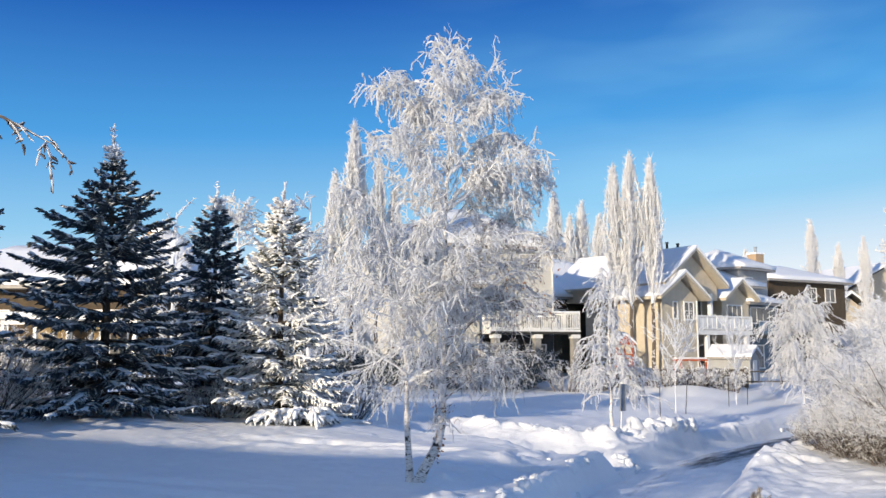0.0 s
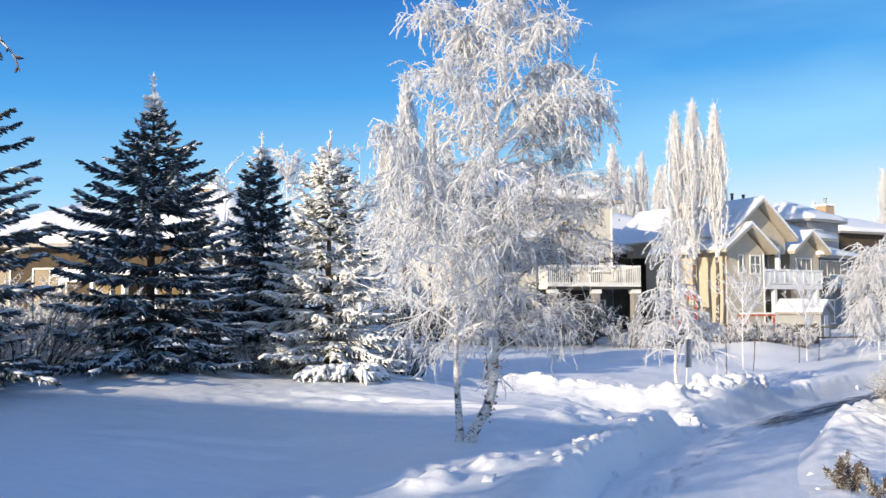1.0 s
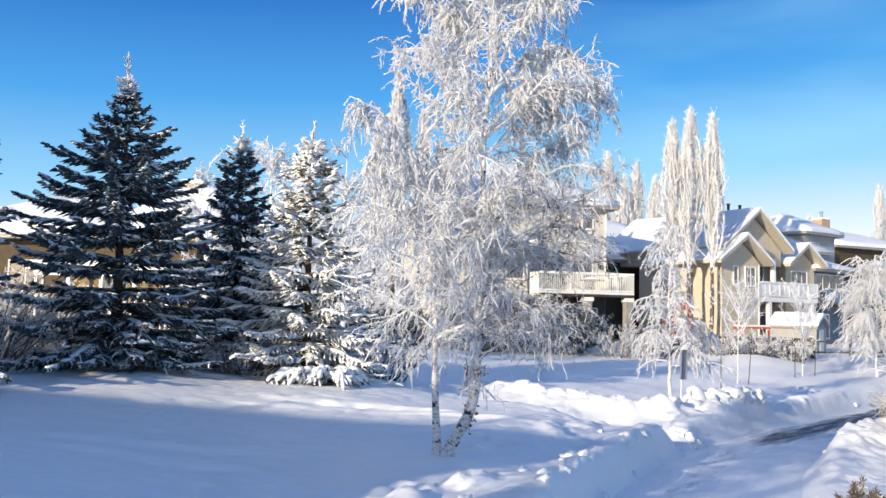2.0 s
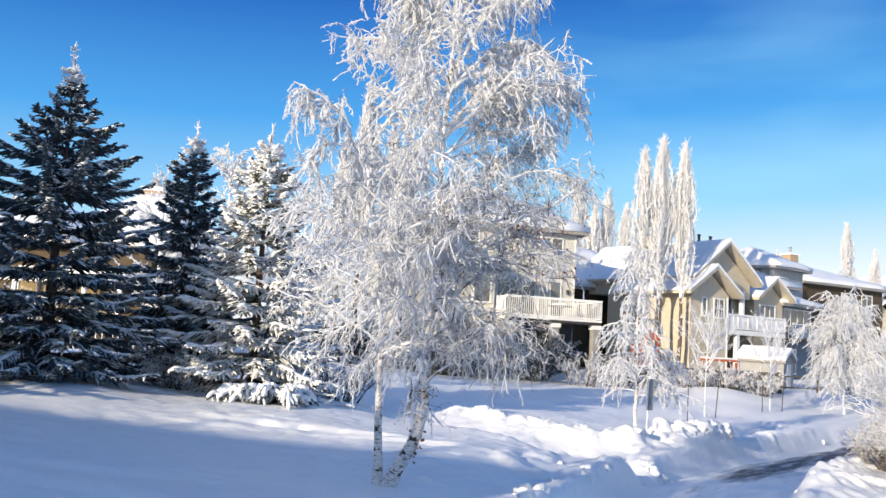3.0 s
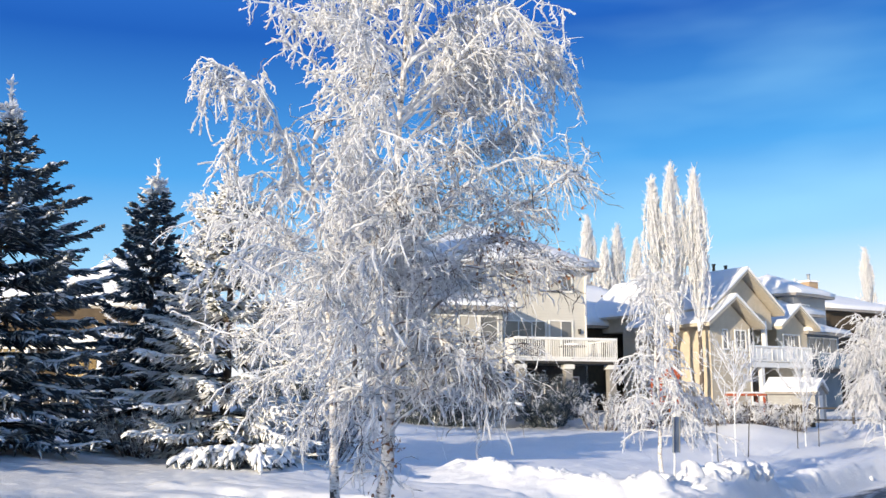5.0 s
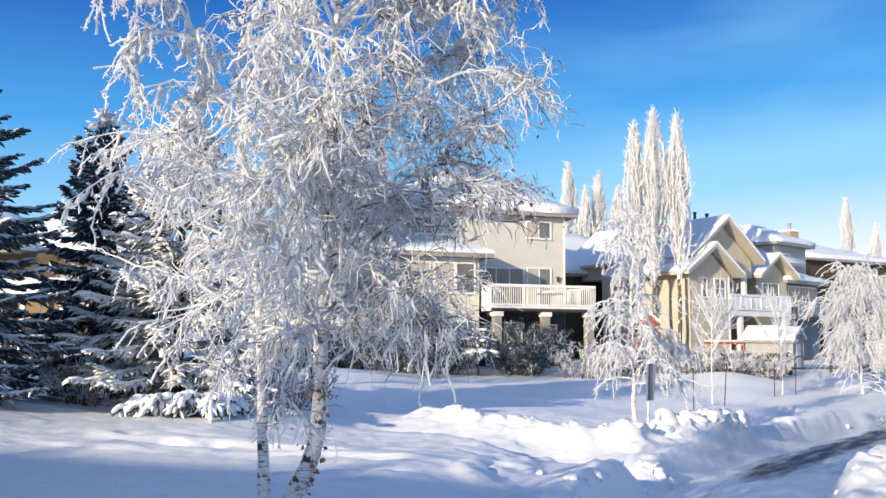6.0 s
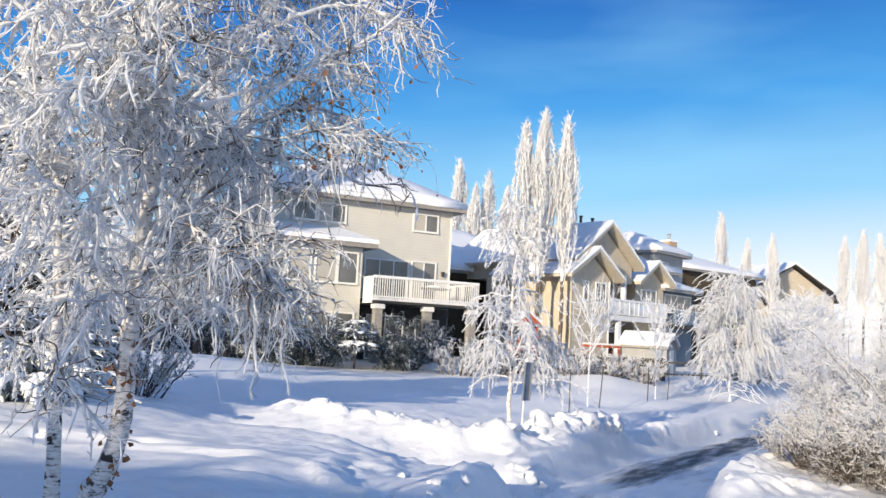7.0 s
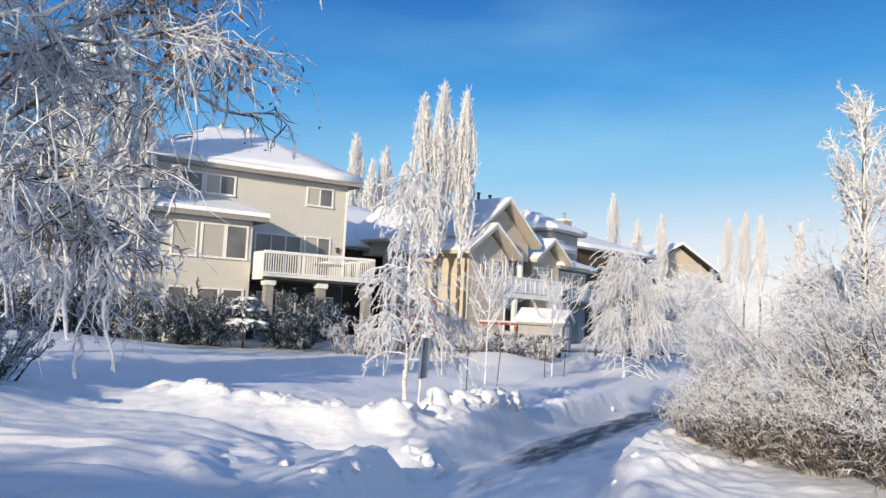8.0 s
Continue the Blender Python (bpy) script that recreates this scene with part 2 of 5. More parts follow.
def sprout(rng, P, n, s0, s1, spread, length, sag, k, wiggle, up=0.0, keep=1.0):
    """n shoots from the polylines P, between the shares s0 and s1 of their way."""
    span = np.linalg.norm(np.diff(P, axis=1), axis=2).sum(1)
    i = rng.choice(len(P), n, p=span / span.sum())
    s = rng.uniform(s0, s1, n) * (P.shape[1] - 1)
    j = np.minimum(s.astype(int), P.shape[1] - 2)
    f = (s - j)[:, None]
    a, b = P[i, j], P[i, j + 1]
    way = unit(unit(b - a) * keep + rng.normal(0, spread, (n, 3)) + np.array([0, 0, up]))
    return grow(rng, a + (b - a) * f, way, rng.uniform(*length, n), k, rng.uniform(*sorted(sag), n), wiggle)


def radii(rng, P, r0, r1, lumps=0.25, tip=0.4):
    n, k, _ = P.shape
    t = np.linspace(0, 1, k)[None]
    r = (r0 + (r1 - r0) * t) * rng.uniform(0.7, 1.35, (n, 1)) * (1 + rng.uniform(-lumps, lumps, (n, k)))
    r[:, -1] *= tip
    return r


def joined(*sets):
    V, F, o = [], [], 0
    for v, f in sets:
        V.append(v), F.append(f + o)
        o += len(v)
    return np.concatenate(V), np.concatenate(F)

# ---- the lie of the land ----
def value_noise(x, y, seed):
    xi, yi = np.floor(x).astype(np.int64), np.floor(y).astype(np.int64)
    fx, fy = x - xi, y - yi
    fx, fy = fx * fx * (3 - 2 * fx), fy * fy * (3 - 2 * fy)

    def h(a, b):
        k = (a * 374761393 + b * 668265263 + seed * 974634777) & 0x7FFFFFFF
        k = ((k ^ (k >> 13)) * 1274126177) & 0x7FFFFFFF
        return ((k ^ (k >> 16)) & 0xFFFF) / 65535.0
    return (h(xi, yi) * (1 - fx) + h(xi + 1, yi) * fx) * (1 - fy) + (h(xi, yi + 1) * (1 - fx) + h(xi + 1, yi + 1) * fx) * fy


def fbm(x, y, scale, octaves=4, seed=1, gain=0.5):
    t, a, s = 0, 1.0, 0
    for o in range(octaves):
        t = t + a * (value_noise(x * scale * 2 ** o + 17 * o, y * scale * 2 ** o - 9 * o, seed + o) - 0.5)
        s += a
        a *= gain
    return t / s


LAND = [(-0.5, 14, 0), (-8.4, 21.6, 0.48), (-4.2, 22.5, 0.25), (-6, 10, 0.35), (0.2, 12, 0.12), (0.3, 18, 0), (1.5, 14.3, -0.28), (2.3, 16.6, -0.40), (1, 22.5, -0.05), (2.9, 20, -0.36), (3.9, 22.8, -0.6), (5, 25.8, -0.5), (8.1, 32, -0.72), (11, 37.5, -0.78), (5.5, 30, -0.5), (3, 29, -0.25), (4, 35, -0.22), (7.5, 37, -0.42), (5.5, 41, -0.12), (9, 42, -0.22), (11.5, 41.5, -0.4),
        (14.6, 41, -0.62), (18, 43, -0.7), (12.5, 44.2, 0.22), (19, 46.0, 0.1), (16, 52, 0.05), (5, 49, 0.1), (-5, 38, 0.4), (-14, 36, 0.9), (9.2, 21, -0.6), (10.5, 25, -0.75), (5.4, 13, -0.60), (4.9, 10.5, -0.35), (6.6, 17, -0.72), (13, 16, 0), (3.5, 7, 0.3), (3, 0, 0.9), (-8, 0, 0.9), (-16, 12, 0.7), (-18, 26, 0.8), (20, 30, -0.9), (30, 60, 0.3), (-30, 60, 1.2), (0, 70, 0.8), (50, 100, 1)]
MIDDLE = [(-1.5, -12), (-0.1, -3), (0.0, 0), (0.85, 4.5), (1.75, 8.8), (2.8, 13.3), (4.45, 18.0), (6.3, 22.0), (8.6, 25.2), (11.6, 29.0), (14.6, 32.6), (19, 36.5), (27, 41), (45, 48)]
HALF = 1.15


def path_height(y):
    return np.interp(y, [-12, 0, 8.8, 20, 23, 32, 45], [1.3, 0.6, -0.12, -0.95, -1.05, -1.15, -1.1])


def land_height(x, y):
    num, den = np.zeros_like(x), np.zeros_like(x)
    for px, py, pz in LAND:
        w = 1 / (((x - px) ** 2 + (y - py) ** 2) + 1.5) ** 1.6
        num, den = num + w * pz, den + w
    return num / den


def path_side(x, y):
    """Distance from the path's middle, left of it negative, and the share of the way."""
    best, side, along = np.full_like(x, 1e9), np.zeros_like(x), np.zeros_like(x)
    o = 0.0
    for (ax, ay), (bx, by) in zip(MIDDLE[:-1], MIDDLE[1:]):
        dx, dy = bx - ax, by - ay
        L = math.hypot(dx, dy)
        t = np.clip(((x - ax) * dx + (y - ay) * dy) / L ** 2, 0, 1)
        d = np.hypot(x - ax - t * dx, y - ay - t * dy)
        s = np.where((x - ax) * dy - (y - ay) * dx > 0, 1.0, -1.0)
        near = d < best
        best, side, along = np.where(near, d, best), np.where(near, s, side), np.where(near, o + t * L, along)
        o += L
    return best * side, along


def seg_dist(x, y, pts):
    best = np.full_like(x, 1e9)
    for (ax, ay), (bx, by) in zip(pts[:-1], pts[1:]):
        dx, dy = bx - ax, by - ay
        t = np.clip(((x - ax) * dx + (y - ay) * dy) / (dx * dx + dy * dy), 0, 1)
        best = np.minimum(best, np.hypot(x - ax - t * dx, y - ay - t * dy))
    return best


def smooth(a, b, v):
    t = np.clip((v - a) / (b - a), 0, 1)
    return t * t * (3 - 2 * t)


PRINTS = [(-2.1 + 0.62 * i + 0.12 * (i % 2), 16.1 + 0.35 * i + 0.25 * (i % 2)) for i in range(5)] + [(-4.6 + 0.7 * i, 19.6 + 0.25 * (i % 2) - 0.15 * i) for i in range(6)]


def ground_height(x, y):
    x, y = np.asarray(x, float), np.asarray(y, float)
    near = np.exp(-((x - 3) ** 2 + (y - 20) ** 2) / 900)
    h = land_height(x, y) + 0.09 * fbm(x, y, 0.22, 4, 3) * (0.4 + near)
    side, along = path_side(x, y)
    d = np.abs(side)
    lump = fbm(x, y, 0.9, 3, 11)
    # thrown-up snow along both edges
    ridge = np.where(side < 0, np.exp(-((d - 1.6) / 0.42) ** 2), np.exp(-((d - 1.95) / 0.6) ** 2))
    h = h + ridge * np.where(side < 0, 0.03 + 0.13 * smooth(12.5, 16.0, y) * smooth(20.6, 17.8, y) + 0.22 * np.abs(lump), (0.05 + 0.10 * smooth(15.5, 17.5, y) + 0.24 * np.abs(lump)) * (0.2 + 0.8 * smooth(15, 20, y))) * smooth(2, 9, y) * (1 - 0.6 * smooth(30, 44, y))
    # the sunlit heap and the ploughed arm that runs from the corner
    heap = np.exp(-(seg_dist(x, y, [(0.5, 25.5), (1.2, 25.0), (2.4, 24.3), (3.7, 23.9), (4.5, 24.0)]) / 0.56) ** 2)
    h = h + heap * (0.16 + 0.14 * smooth(0.8, 2.6, x) + 0.4 * lump + 0.62 * np.abs(fbm(x, y, 1.6, 5, 71, 0.65)))
    arm = np.exp(-(seg_dist(x, y, [(-0.5, 24.0), (1.6, 22.8), (3.4, 21.6), (4.6, 21.4)]) / 0.8) ** 2)
    h = h - arm * (0.28 + 0.32 * smooth(1.5, 4.0, x))
    knoll = np.exp(-(seg_dist(x, y, [(5.7, 25.1), (6.6, 25.7), (7.5, 26.6)]) / 0.55) ** 2)
    h = h + knoll * (0.38 + 0.6 * np.abs(fbm(x, y, 1.5, 4, 31, 0.5)))
    drift = smooth(0.03, 0.3, fbm(x, y, 1.5, 4, 7)) * np.exp(-((d - 2.6) / 1.6) ** 2) * np.where(side > 0, 0.04 + 0.09 * smooth(15, 18, y), 0.13)
    crust = np.abs(fbm(x, y, 2.2, 4, 51, 0.6)) * (0.4 + fbm(x, y, 0.5, 2, 57))
    h = h + drift + (0.035 * fbm(x, y, 3.1, 3, 21) + 0.10 * crust * np.exp(-((d - 2.2) / 1.5) ** 2) + 0.025 * fbm(x, y, 6.0, 2, 61)) * near
    h = h + (0.20 * np.abs(fbm(x, y, 2.6, 4, 81, 0.55)) + 0.10 * np.abs(fbm(x, y, 4.7, 3, 83, 0.6))) * smooth(1.2, 1.7, side) * smooth(4.2, 2.6, side) * (0.25 + 0.75 * smooth(15, 18.5, y))
    h = h + (0.06 * fbm(x * 0.42 + 0.2 * y, y * 1.3, 0.8, 3, 91) + 0.035 * fbm(x, y, 4.5, 2, 93)) * near * smooth(2.2, 3.6, d)
    h = h + 0.10 * np.abs(fbm(x, y, 5.2, 3, 97, 0.6)) * np.exp(-((d - 1.75) / 0.55) ** 2)
    h = h + 0.07 * smooth(0.10, 0.26, fbm(x * 0.33 + 0.1 * y, y * 1.7, 0.75, 3, 101)) * smooth(2.5, 4.0, -side) * smooth(6, 10, y) * smooth(24, 20, y)
    for px, py in PRINTS:
        h = h - 0.11 * np.exp(-(((x - px) / 0.17) ** 2 + ((y - py) / 0.13) ** 2))
    edge = HALF + 0.07 * fbm(x, y, 1.1, 2, 5)
    k = smooth(edge, edge + np.where(side < 0, 0.45, 0.62), d)
    return np.where(d < 8, (path_height(y) - 0.05) * (1 - k) + h * k, h)


def spread_axis(lo, hi, step, far):
    a = np.arange(lo, hi, step)
    out, s, v = [], step, hi
    while v < far:
        out.append(v)
        s *= 1.13
        v += s
    low, s, v = [], step, lo
    while v > -far:
        s *= 1.13
        v -= s
        low.append(v)
    return np.array(low[::-1] + list(a) + out)


gx, gy = spread_axis(-6, 12, 0.078, 2500), spread_axis(8, 31, 0.085, 2500)
GX, GY = np.meshgrid(gx, gy)
gz = ground_height(GX.ravel(), GY.ravel())
gi = np.arange(len(gx) * len(gy)).reshape(len(gy), len(gx))
ground = mesh_ob("ground", np.stack([GX.ravel(), GY.ravel(), gz], 1), np.stack([gi[:-1, :-1], gi[:-1, 1:], gi[1:, 1:], gi[1:, :-1]], -1).reshape(-1, 4), SNOW)
tagged(ground, "deep white snow over a rolling park lawn", "ground", kind="structure")


def at_ground(x, y):
    return float(ground_height(np.array([x]), np.array([y]))[0])

# ---- the path ----
def path_material():
    m, n, l, b = material("packed_snow_and_wet_asphalt", 0.4, 0, 0.5)
    uv = n.new("ShaderNodeUVMap")
    mp = n.new("ShaderNodeMapping")
    mp.inputs["Scale"].default_value = (3.2, 0.55, 1)
    l.new(uv.outputs[0], mp.inputs["Vector"])
    t = n.new("ShaderNodeTexNoise")
    t.inputs["Scale"].default_value, t.inputs["Detail"].default_value, t.inputs["Roughness"].default_value = 1.3, 5, 0.6
    l.new(mp.outputs[0], t.inputs["Vector"])
    sep = n.new("ShaderNodeSeparateXYZ")
    l.new(uv.outputs[0], sep.inputs[0])
    across = n.new("ShaderNodeMapRange")          # the bare strip keeps left of the middle
    across.interpolation_type = "SMOOTHSTEP"
    across.inputs[1].default_value, across.inputs[2].default_value, across.inputs[3].default_value, across.inputs[4].default_value = 0.12, 0.85, 0.18, -0.18
    ab = n.new("ShaderNodeMath")
    ab.operation = "ADD"
    ab.inputs[1].default_value = 0.42
    l.new(sep.outputs[0], ab.inputs[0])
    ab2 = n.new("ShaderNodeMath")
    ab2.operation = "ABSOLUTE"
    l.new(ab.outputs[0], ab2.inputs[0])
    l.new(ab2.outputs[0], across.inputs[0])
    way = n.new("ShaderNodeMapRange")
    way.interpolation_type = "SMOOTHSTEP"
    way.inputs[1].default_value, way.inputs[2].default_value, way.inputs[3].default_value, way.inputs[4].default_value = 35.0, 38.3, -0.26, 0.09
    l.new(sep.outputs[1], way.inputs[0])
    s1, s2 = n.new("ShaderNodeMath"), n.new("ShaderNodeMath")
    s1.operation = s2.operation = "ADD"
    l.new(t.outputs[0], s1.inputs[0]), l.new(across.outputs[0], s1.inputs[1])
    l.new(s1.outputs[0], s2.inputs[0]), l.new(way.outputs[0], s2.inputs[1])
    grain = noise_tex(n, l, 45, 4, 0.7)
    k = ramp(n, l, s2.outputs[0], [(0.42, (0, 0, 0)), (0.62, (0.55, 0.55, 0.55)), (0.80, (1, 1, 1))])
    white = ramp(n, l, t.outputs[0], [(0.3, (0.76, 0.77, 0.79)), (0.65, (0.90, 0.90, 0.91))])
    dark = ramp(n, l, grain, [(0.3, (0.035, 0.037, 0.041)), (0.7, (0.085, 0.088, 0.094))])
    l.new(mixed(n, l, k, white, dark), b.inputs["Base Color"])
    r = n.new("ShaderNodeMapRange")
    r.inputs[3].default_value, r.inputs[4].default_value = 0.5, 0.62
    l.new(k, r.inputs[0])
    l.new(r.outputs[0], b.inputs["Roughness"])
    bump(n, l, b, grain, 0.35, 0.015)
    bump(n, l, b, t.outputs[0], 0.3, 0.04)
    return m


PATH = path_material()


def build_path():
    mid = curve_through([(x, y, 0) for x, y in MIDDLE], 420)
    T = unit(np.gradient(mid, axis=0))
    N = np.stack([T[:, 1], -T[:, 0], T[:, 2]], 1)
    s = np.linspace(-1.75, 1.75, 29)
    V = mid[:, None] + N[:, None] * s[None, :, None]
    V[..., 2] = path_height(V[..., 1]) - 0.02 * np.abs(s)[None] + 0.03 * fbm(V[..., 0], V[..., 1], 1.6, 3, 41) + 0.02 * fbm(V[..., 0], V[..., 1], 6, 2, 43)
    i = np.arange(V.shape[0] * V.shape[1]).reshape(V.shape[:2])
    F = np.stack([i[:-1, :-1], i[:-1, 1:], i[1:, 1:], i[1:, :-1]], -1).reshape(-1, 4)
    ob = mesh_ob("path", V.reshape(-1, 3), F, PATH)
    along = np.r_[0, np.cumsum(np.linalg.norm(np.diff(mid, axis=0), axis=1))]
    uv = np.stack(np.broadcast_arrays(s[None], along[:, None]), -1).reshape(-1, 2)
    layer = ob.data.uv_layers.new(name="UVMap")
    layer.data.foreach_set("uv", uv[F.ravel()].astype(np.float32).ravel())
    return tagged(ob, "ploughed footpath of packed snow and bare wet asphalt", "path", kind="structure")


build_path()

# ---- trees ----
def inside(P, keep):
    """Keeps the shoots whose tips satisfy keep(x, y, z)."""
    return P[keep(P[:, -1, 0], P[:, -1, 1], P[:, -1, 2])]


def stuff(ob):
    return tagged(ob, kind="stuff")


def leaves(rng, pos, size):
    """Curled leaves: two quads each, folded along the midrib."""
    n = len(pos)
    d = unit(rng.normal(0, 0.6, (n, 3)) + np.array([0, 0, -1.0]))
    a = unit(np.cross(d, rng.normal(0, 1, (n, 3))))
    c = np.cross(d, a)
    s = size * rng.uniform(0.7, 1.5, (n, 1))
    V = np.stack([pos, pos + d * s * 1.6, pos + d * s * 0.9 + a * s * 0.6 + c * s * 0.35, pos + d * s * 0.9 - a * s * 0.6 + c * s * 0.35, pos + d * s * 0.3 + c * s * 0.05], 1)
    f = np.array([[0, 4, 1, 2], [0, 3, 1, 4]])
    return V.reshape(-1, 3), (f[None] + (np.arange(n) * 5)[:, None, None]).reshape(-1, 4)


def build_birch():
    rng = np.random.default_rng(5)
    x0, y0 = -0.5, 14.05
    z0 = at_ground(x0, y0) - 0.06
    tree = thing("birch_tree", pose(x0, y0, z0), "tall twin-stemmed white birch hung with thick hoar frost", "tree")
    right = curve_through([(0.06, -0.02, -0.1), (0.14, -0.05, 0.22), (0.42, -0.2, 0.62), (0.50, -0.35, 1.1), (0.49, -0.4, 1.8), (0.56, -0.3, 3.0), (0.52, -0.18, 4.3), (0.60, -0.08, 5.6), (0.55, 0.0, 6.8), (0.54, 0.03, 7.55)], 40)
    left = curve_through([(-0.03, 0.03, -0.1), (-0.05, 0.05, 0.4), (-0.10, 0.1, 1.05), (-0.08, -0.15, 1.85), (-0.22, -0.1, 3.0), (-0.38, -0.1, 3.9), (-0.36, 0, 4.6), (-0.30, 0.05, 5.1)], 30)
    for nm, line, r0 in (("trunk", right, 0.085), ("trunk", left, 0.062)):
        t = np.linspace(0, 1, len(line))
        r = r0 * (1 - 0.93 * t ** 0.8) + 0.035 * np.exp(-t * 26) + 0.004 * np.sin(t * 90)
        part_ob = mesh_ob(nm, *tubes(line[None], r[None], 12), BIRCH, tree, "pale peeling birch stem with black scars")

    def reach(z):
        return np.interp(z, [0.9, 1.4, 2.0, 3.2, 4.2, 5.0, 5.8, 6.6, 7.2, 7.8], [1.45, 1.75, 1.95, 1.95, 1.8, 1.6, 1.35, 1.0, 0.62, 0.12])

    def keep(x, y, z):
        ang = np.arctan2(y, x - 0.5)
        lobes = 1 + 0.14 * np.sin(5 * ang + 3 * z) + 0.12 * np.sin(2.3 * z * 2 + 2 * ang)
        low = 1.0 + 0.45 * fbm(x * 1 + 10, y + 7, 0.8, 2, 3) * 2 - 0.45 * (x > 0.7)
        return (np.hypot(x - np.interp(z, [2, 3.4, 4.4, 6.0, 7.2], [0.3, 0.35, 0.72, 0.66, 0.52]), y) < reach(z) * lobes) & (z > low)

    def hollow(x, y, z):
        return (z > 3.8) & (z < 5.4) & (x < np.where(y < -0.55, -0.2, -0.6))

    def limbs(line, n, lo, hi, seed):
        r = np.random.default_rng(seed)
        s = np.sort(r.uniform(lo, hi, n)) * (len(line) - 1)
        j = s.astype(int)
        start = line[j] + (line[np.minimum(j + 1, len(line) - 1)] - line[j]) * (s - j)[:, None]
        az = np.arange(n) * 2.4 + r.normal(0, 0.5, n)
        el = np.radians(r.uniform(32, 62, n))
        way = np.stack([np.cos(az) * np.cos(el), np.sin(az) * np.cos(el), np.sin(el)], 1)
        out = reach(start[:, 2] + 0.6) * r.uniform(0.6, 1.08, n)
        length = np.maximum(np.minimum(out / np.cos(el), 2.6), 0.35)
        return grow(r, start, way, length, 9, r.uniform(0.2, 0.55, n) * smooth(7.6, 4.5, start[:, 2]), 0.07)

    L = np.concatenate([limbs(right, 64, 0.20, 0.985, 1), limbs(left, 24, 0.30, 0.98, 2)])
    low = limbs(right, 16, 0.20, 0.42, 7)
    tip_az = np.arange(16) * 2.4
    low_way = np.stack([np.cos(tip_az) * 0.95, np.sin(tip_az) * 0.95, np.full(16, 0.3)], 1)
    low = grow(rng, low[:, 0], low_way, rng.uniform(1.0, 1.75, 16), 9, rng.uniform(0.35, 0.75, 16), 0.07)
    low = low[low[:, -1, 2] > np.where(low[:, -1, 0] > 0.6, 1.15, 0.85)]
    L = np.concatenate([L, low])
    L = L[~hollow(L[:, -1, 0], L[:, -1, 1], L[:, -1, 2])]
    # the long arm on the sunny side and the broad boughs
    arm = curve_through([(-0.22, -0.1, 3.0), (-0.33, -0.35, 3.62), (-0.45, -0.85, 4.0), (-0.56, -1.15, 4.42), (-0.76, -1.3, 4.66), (-0.93, -1.35, 4.80), (-1.06, -1.38, 4.68)], 9)
    spur = curve_through([(-0.49, -0.95, 4.09), (-0.62, -1.05, 4.13), (-0.78, -1.2, 4.08), (-0.91, -1.25, 3.97), (-1.0, -1.28, 3.7)], 9)
    bough = curve_through([(0.5, -0.3, 1.9), (0.85, -0.5, 2.25), (1.15, -0.75, 2.35), (1.4, -0.95, 2.15), (1.5, -1.0, 1.85)], 9)
    bough2 = curve_through([(0.55, -0.2, 3.0), (1.2, -0.1, 3.9), (1.8, 0, 4.25), (2.25, -0.1, 4.1), (2.45, -0.1, 3.85)], 9)
    bough3 = curve_through([(0.55, -0.15, 4.2), (1.1, -0.1, 4.9), (1.6, 0, 5.3), (2.0, 0, 5.4), (2.2, 0, 5.1)], 9)
    bough8 = curve_through([(0.56, -0.1, 4.5), (0.9, -0.3, 5.0), (1.2, -0.4, 5.25), (1.5, -0.45, 5.2), (1.65, -0.45, 4.95)], 9)
    bough9 = curve_through([(0.57, -0.1, 5.1), (0.95, 0.05, 5.6), (1.3, 0.1, 5.9), (1.65, 0.1, 5.95), (1.85, 0.1, 5.7)], 9)
    bough4 = curve_through([(0.56, -0.1, 5.6), (0.95, 0.1, 6.2), (1.25, 0.15, 6.6), (1.5, 0.2, 6.7), (1.7, 0.2, 6.5)], 9)
    bough5 = curve_through([(0.56, -0.1, 5.3), (0.2, -0.2, 6.0), (-0.2, -0.2, 6.4), (-0.5, -0.2, 6.65), (-0.72, -0.2, 6.6)], 9)
    bough6 = curve_through([(0.56, -0.1, 4.9), (0.2, 0.1, 5.4), (-0.2, 0.15, 5.8), (-0.5, 0.15, 5.95), (-0.75, 0.15, 5.8)], 9)
    bough7 = curve_through([(0.52, -0.35, 2.2), (1.0, -0.3, 3.0), (1.5, -0.2, 3.3), (1.9, -0.1, 3.35), (2.1, -0.1, 3.05)], 9)
    own = np.stack([arm, spur, bough7, bough, bough2, bough3, bough8, bough9, bough4, bough5, bough6])
    L = np.concatenate([L, own, own[5:]])
    keep_arm = lambda x, y, z: (keep(x, y, z) & ~hollow(x, y, z) | (np.hypot(x + 0.85, y + 1.3) < 0.42) & (z > 3.9) | (np.abs(np.hypot(x - 0.55, y) - 1.5) < 0.55) & (z > 3.5) & (x > 1) | (np.hypot(x - 1.6, y + 0.9) < 0.5) & (z > 1.3) | (np.hypot(x + 0.5, y) < 0.5) & (z > 5.5))
    for limb in L[:-4]:
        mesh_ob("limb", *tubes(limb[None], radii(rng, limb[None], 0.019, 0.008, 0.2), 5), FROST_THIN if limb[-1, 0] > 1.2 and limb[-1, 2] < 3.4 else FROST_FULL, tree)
    B = inside(sprout(rng, L, 1600, 0.3, 1.0, 0.6, (0.15, 0.55), (0.0, 0.55), 6, 0.12, 0.12, 0.8), keep_arm)
    own_b = sprout(rng, own, 150, 0.35, 1.0, 0.6, (0.12, 0.36), (0.2, 0.9), 6, 0.12, 0.05, 0.8)
    own_b = inside(own_b, lambda x, y, z: z > 1.45)
    AB = np.concatenate([B, own_b])
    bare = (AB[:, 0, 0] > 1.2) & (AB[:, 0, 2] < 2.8)
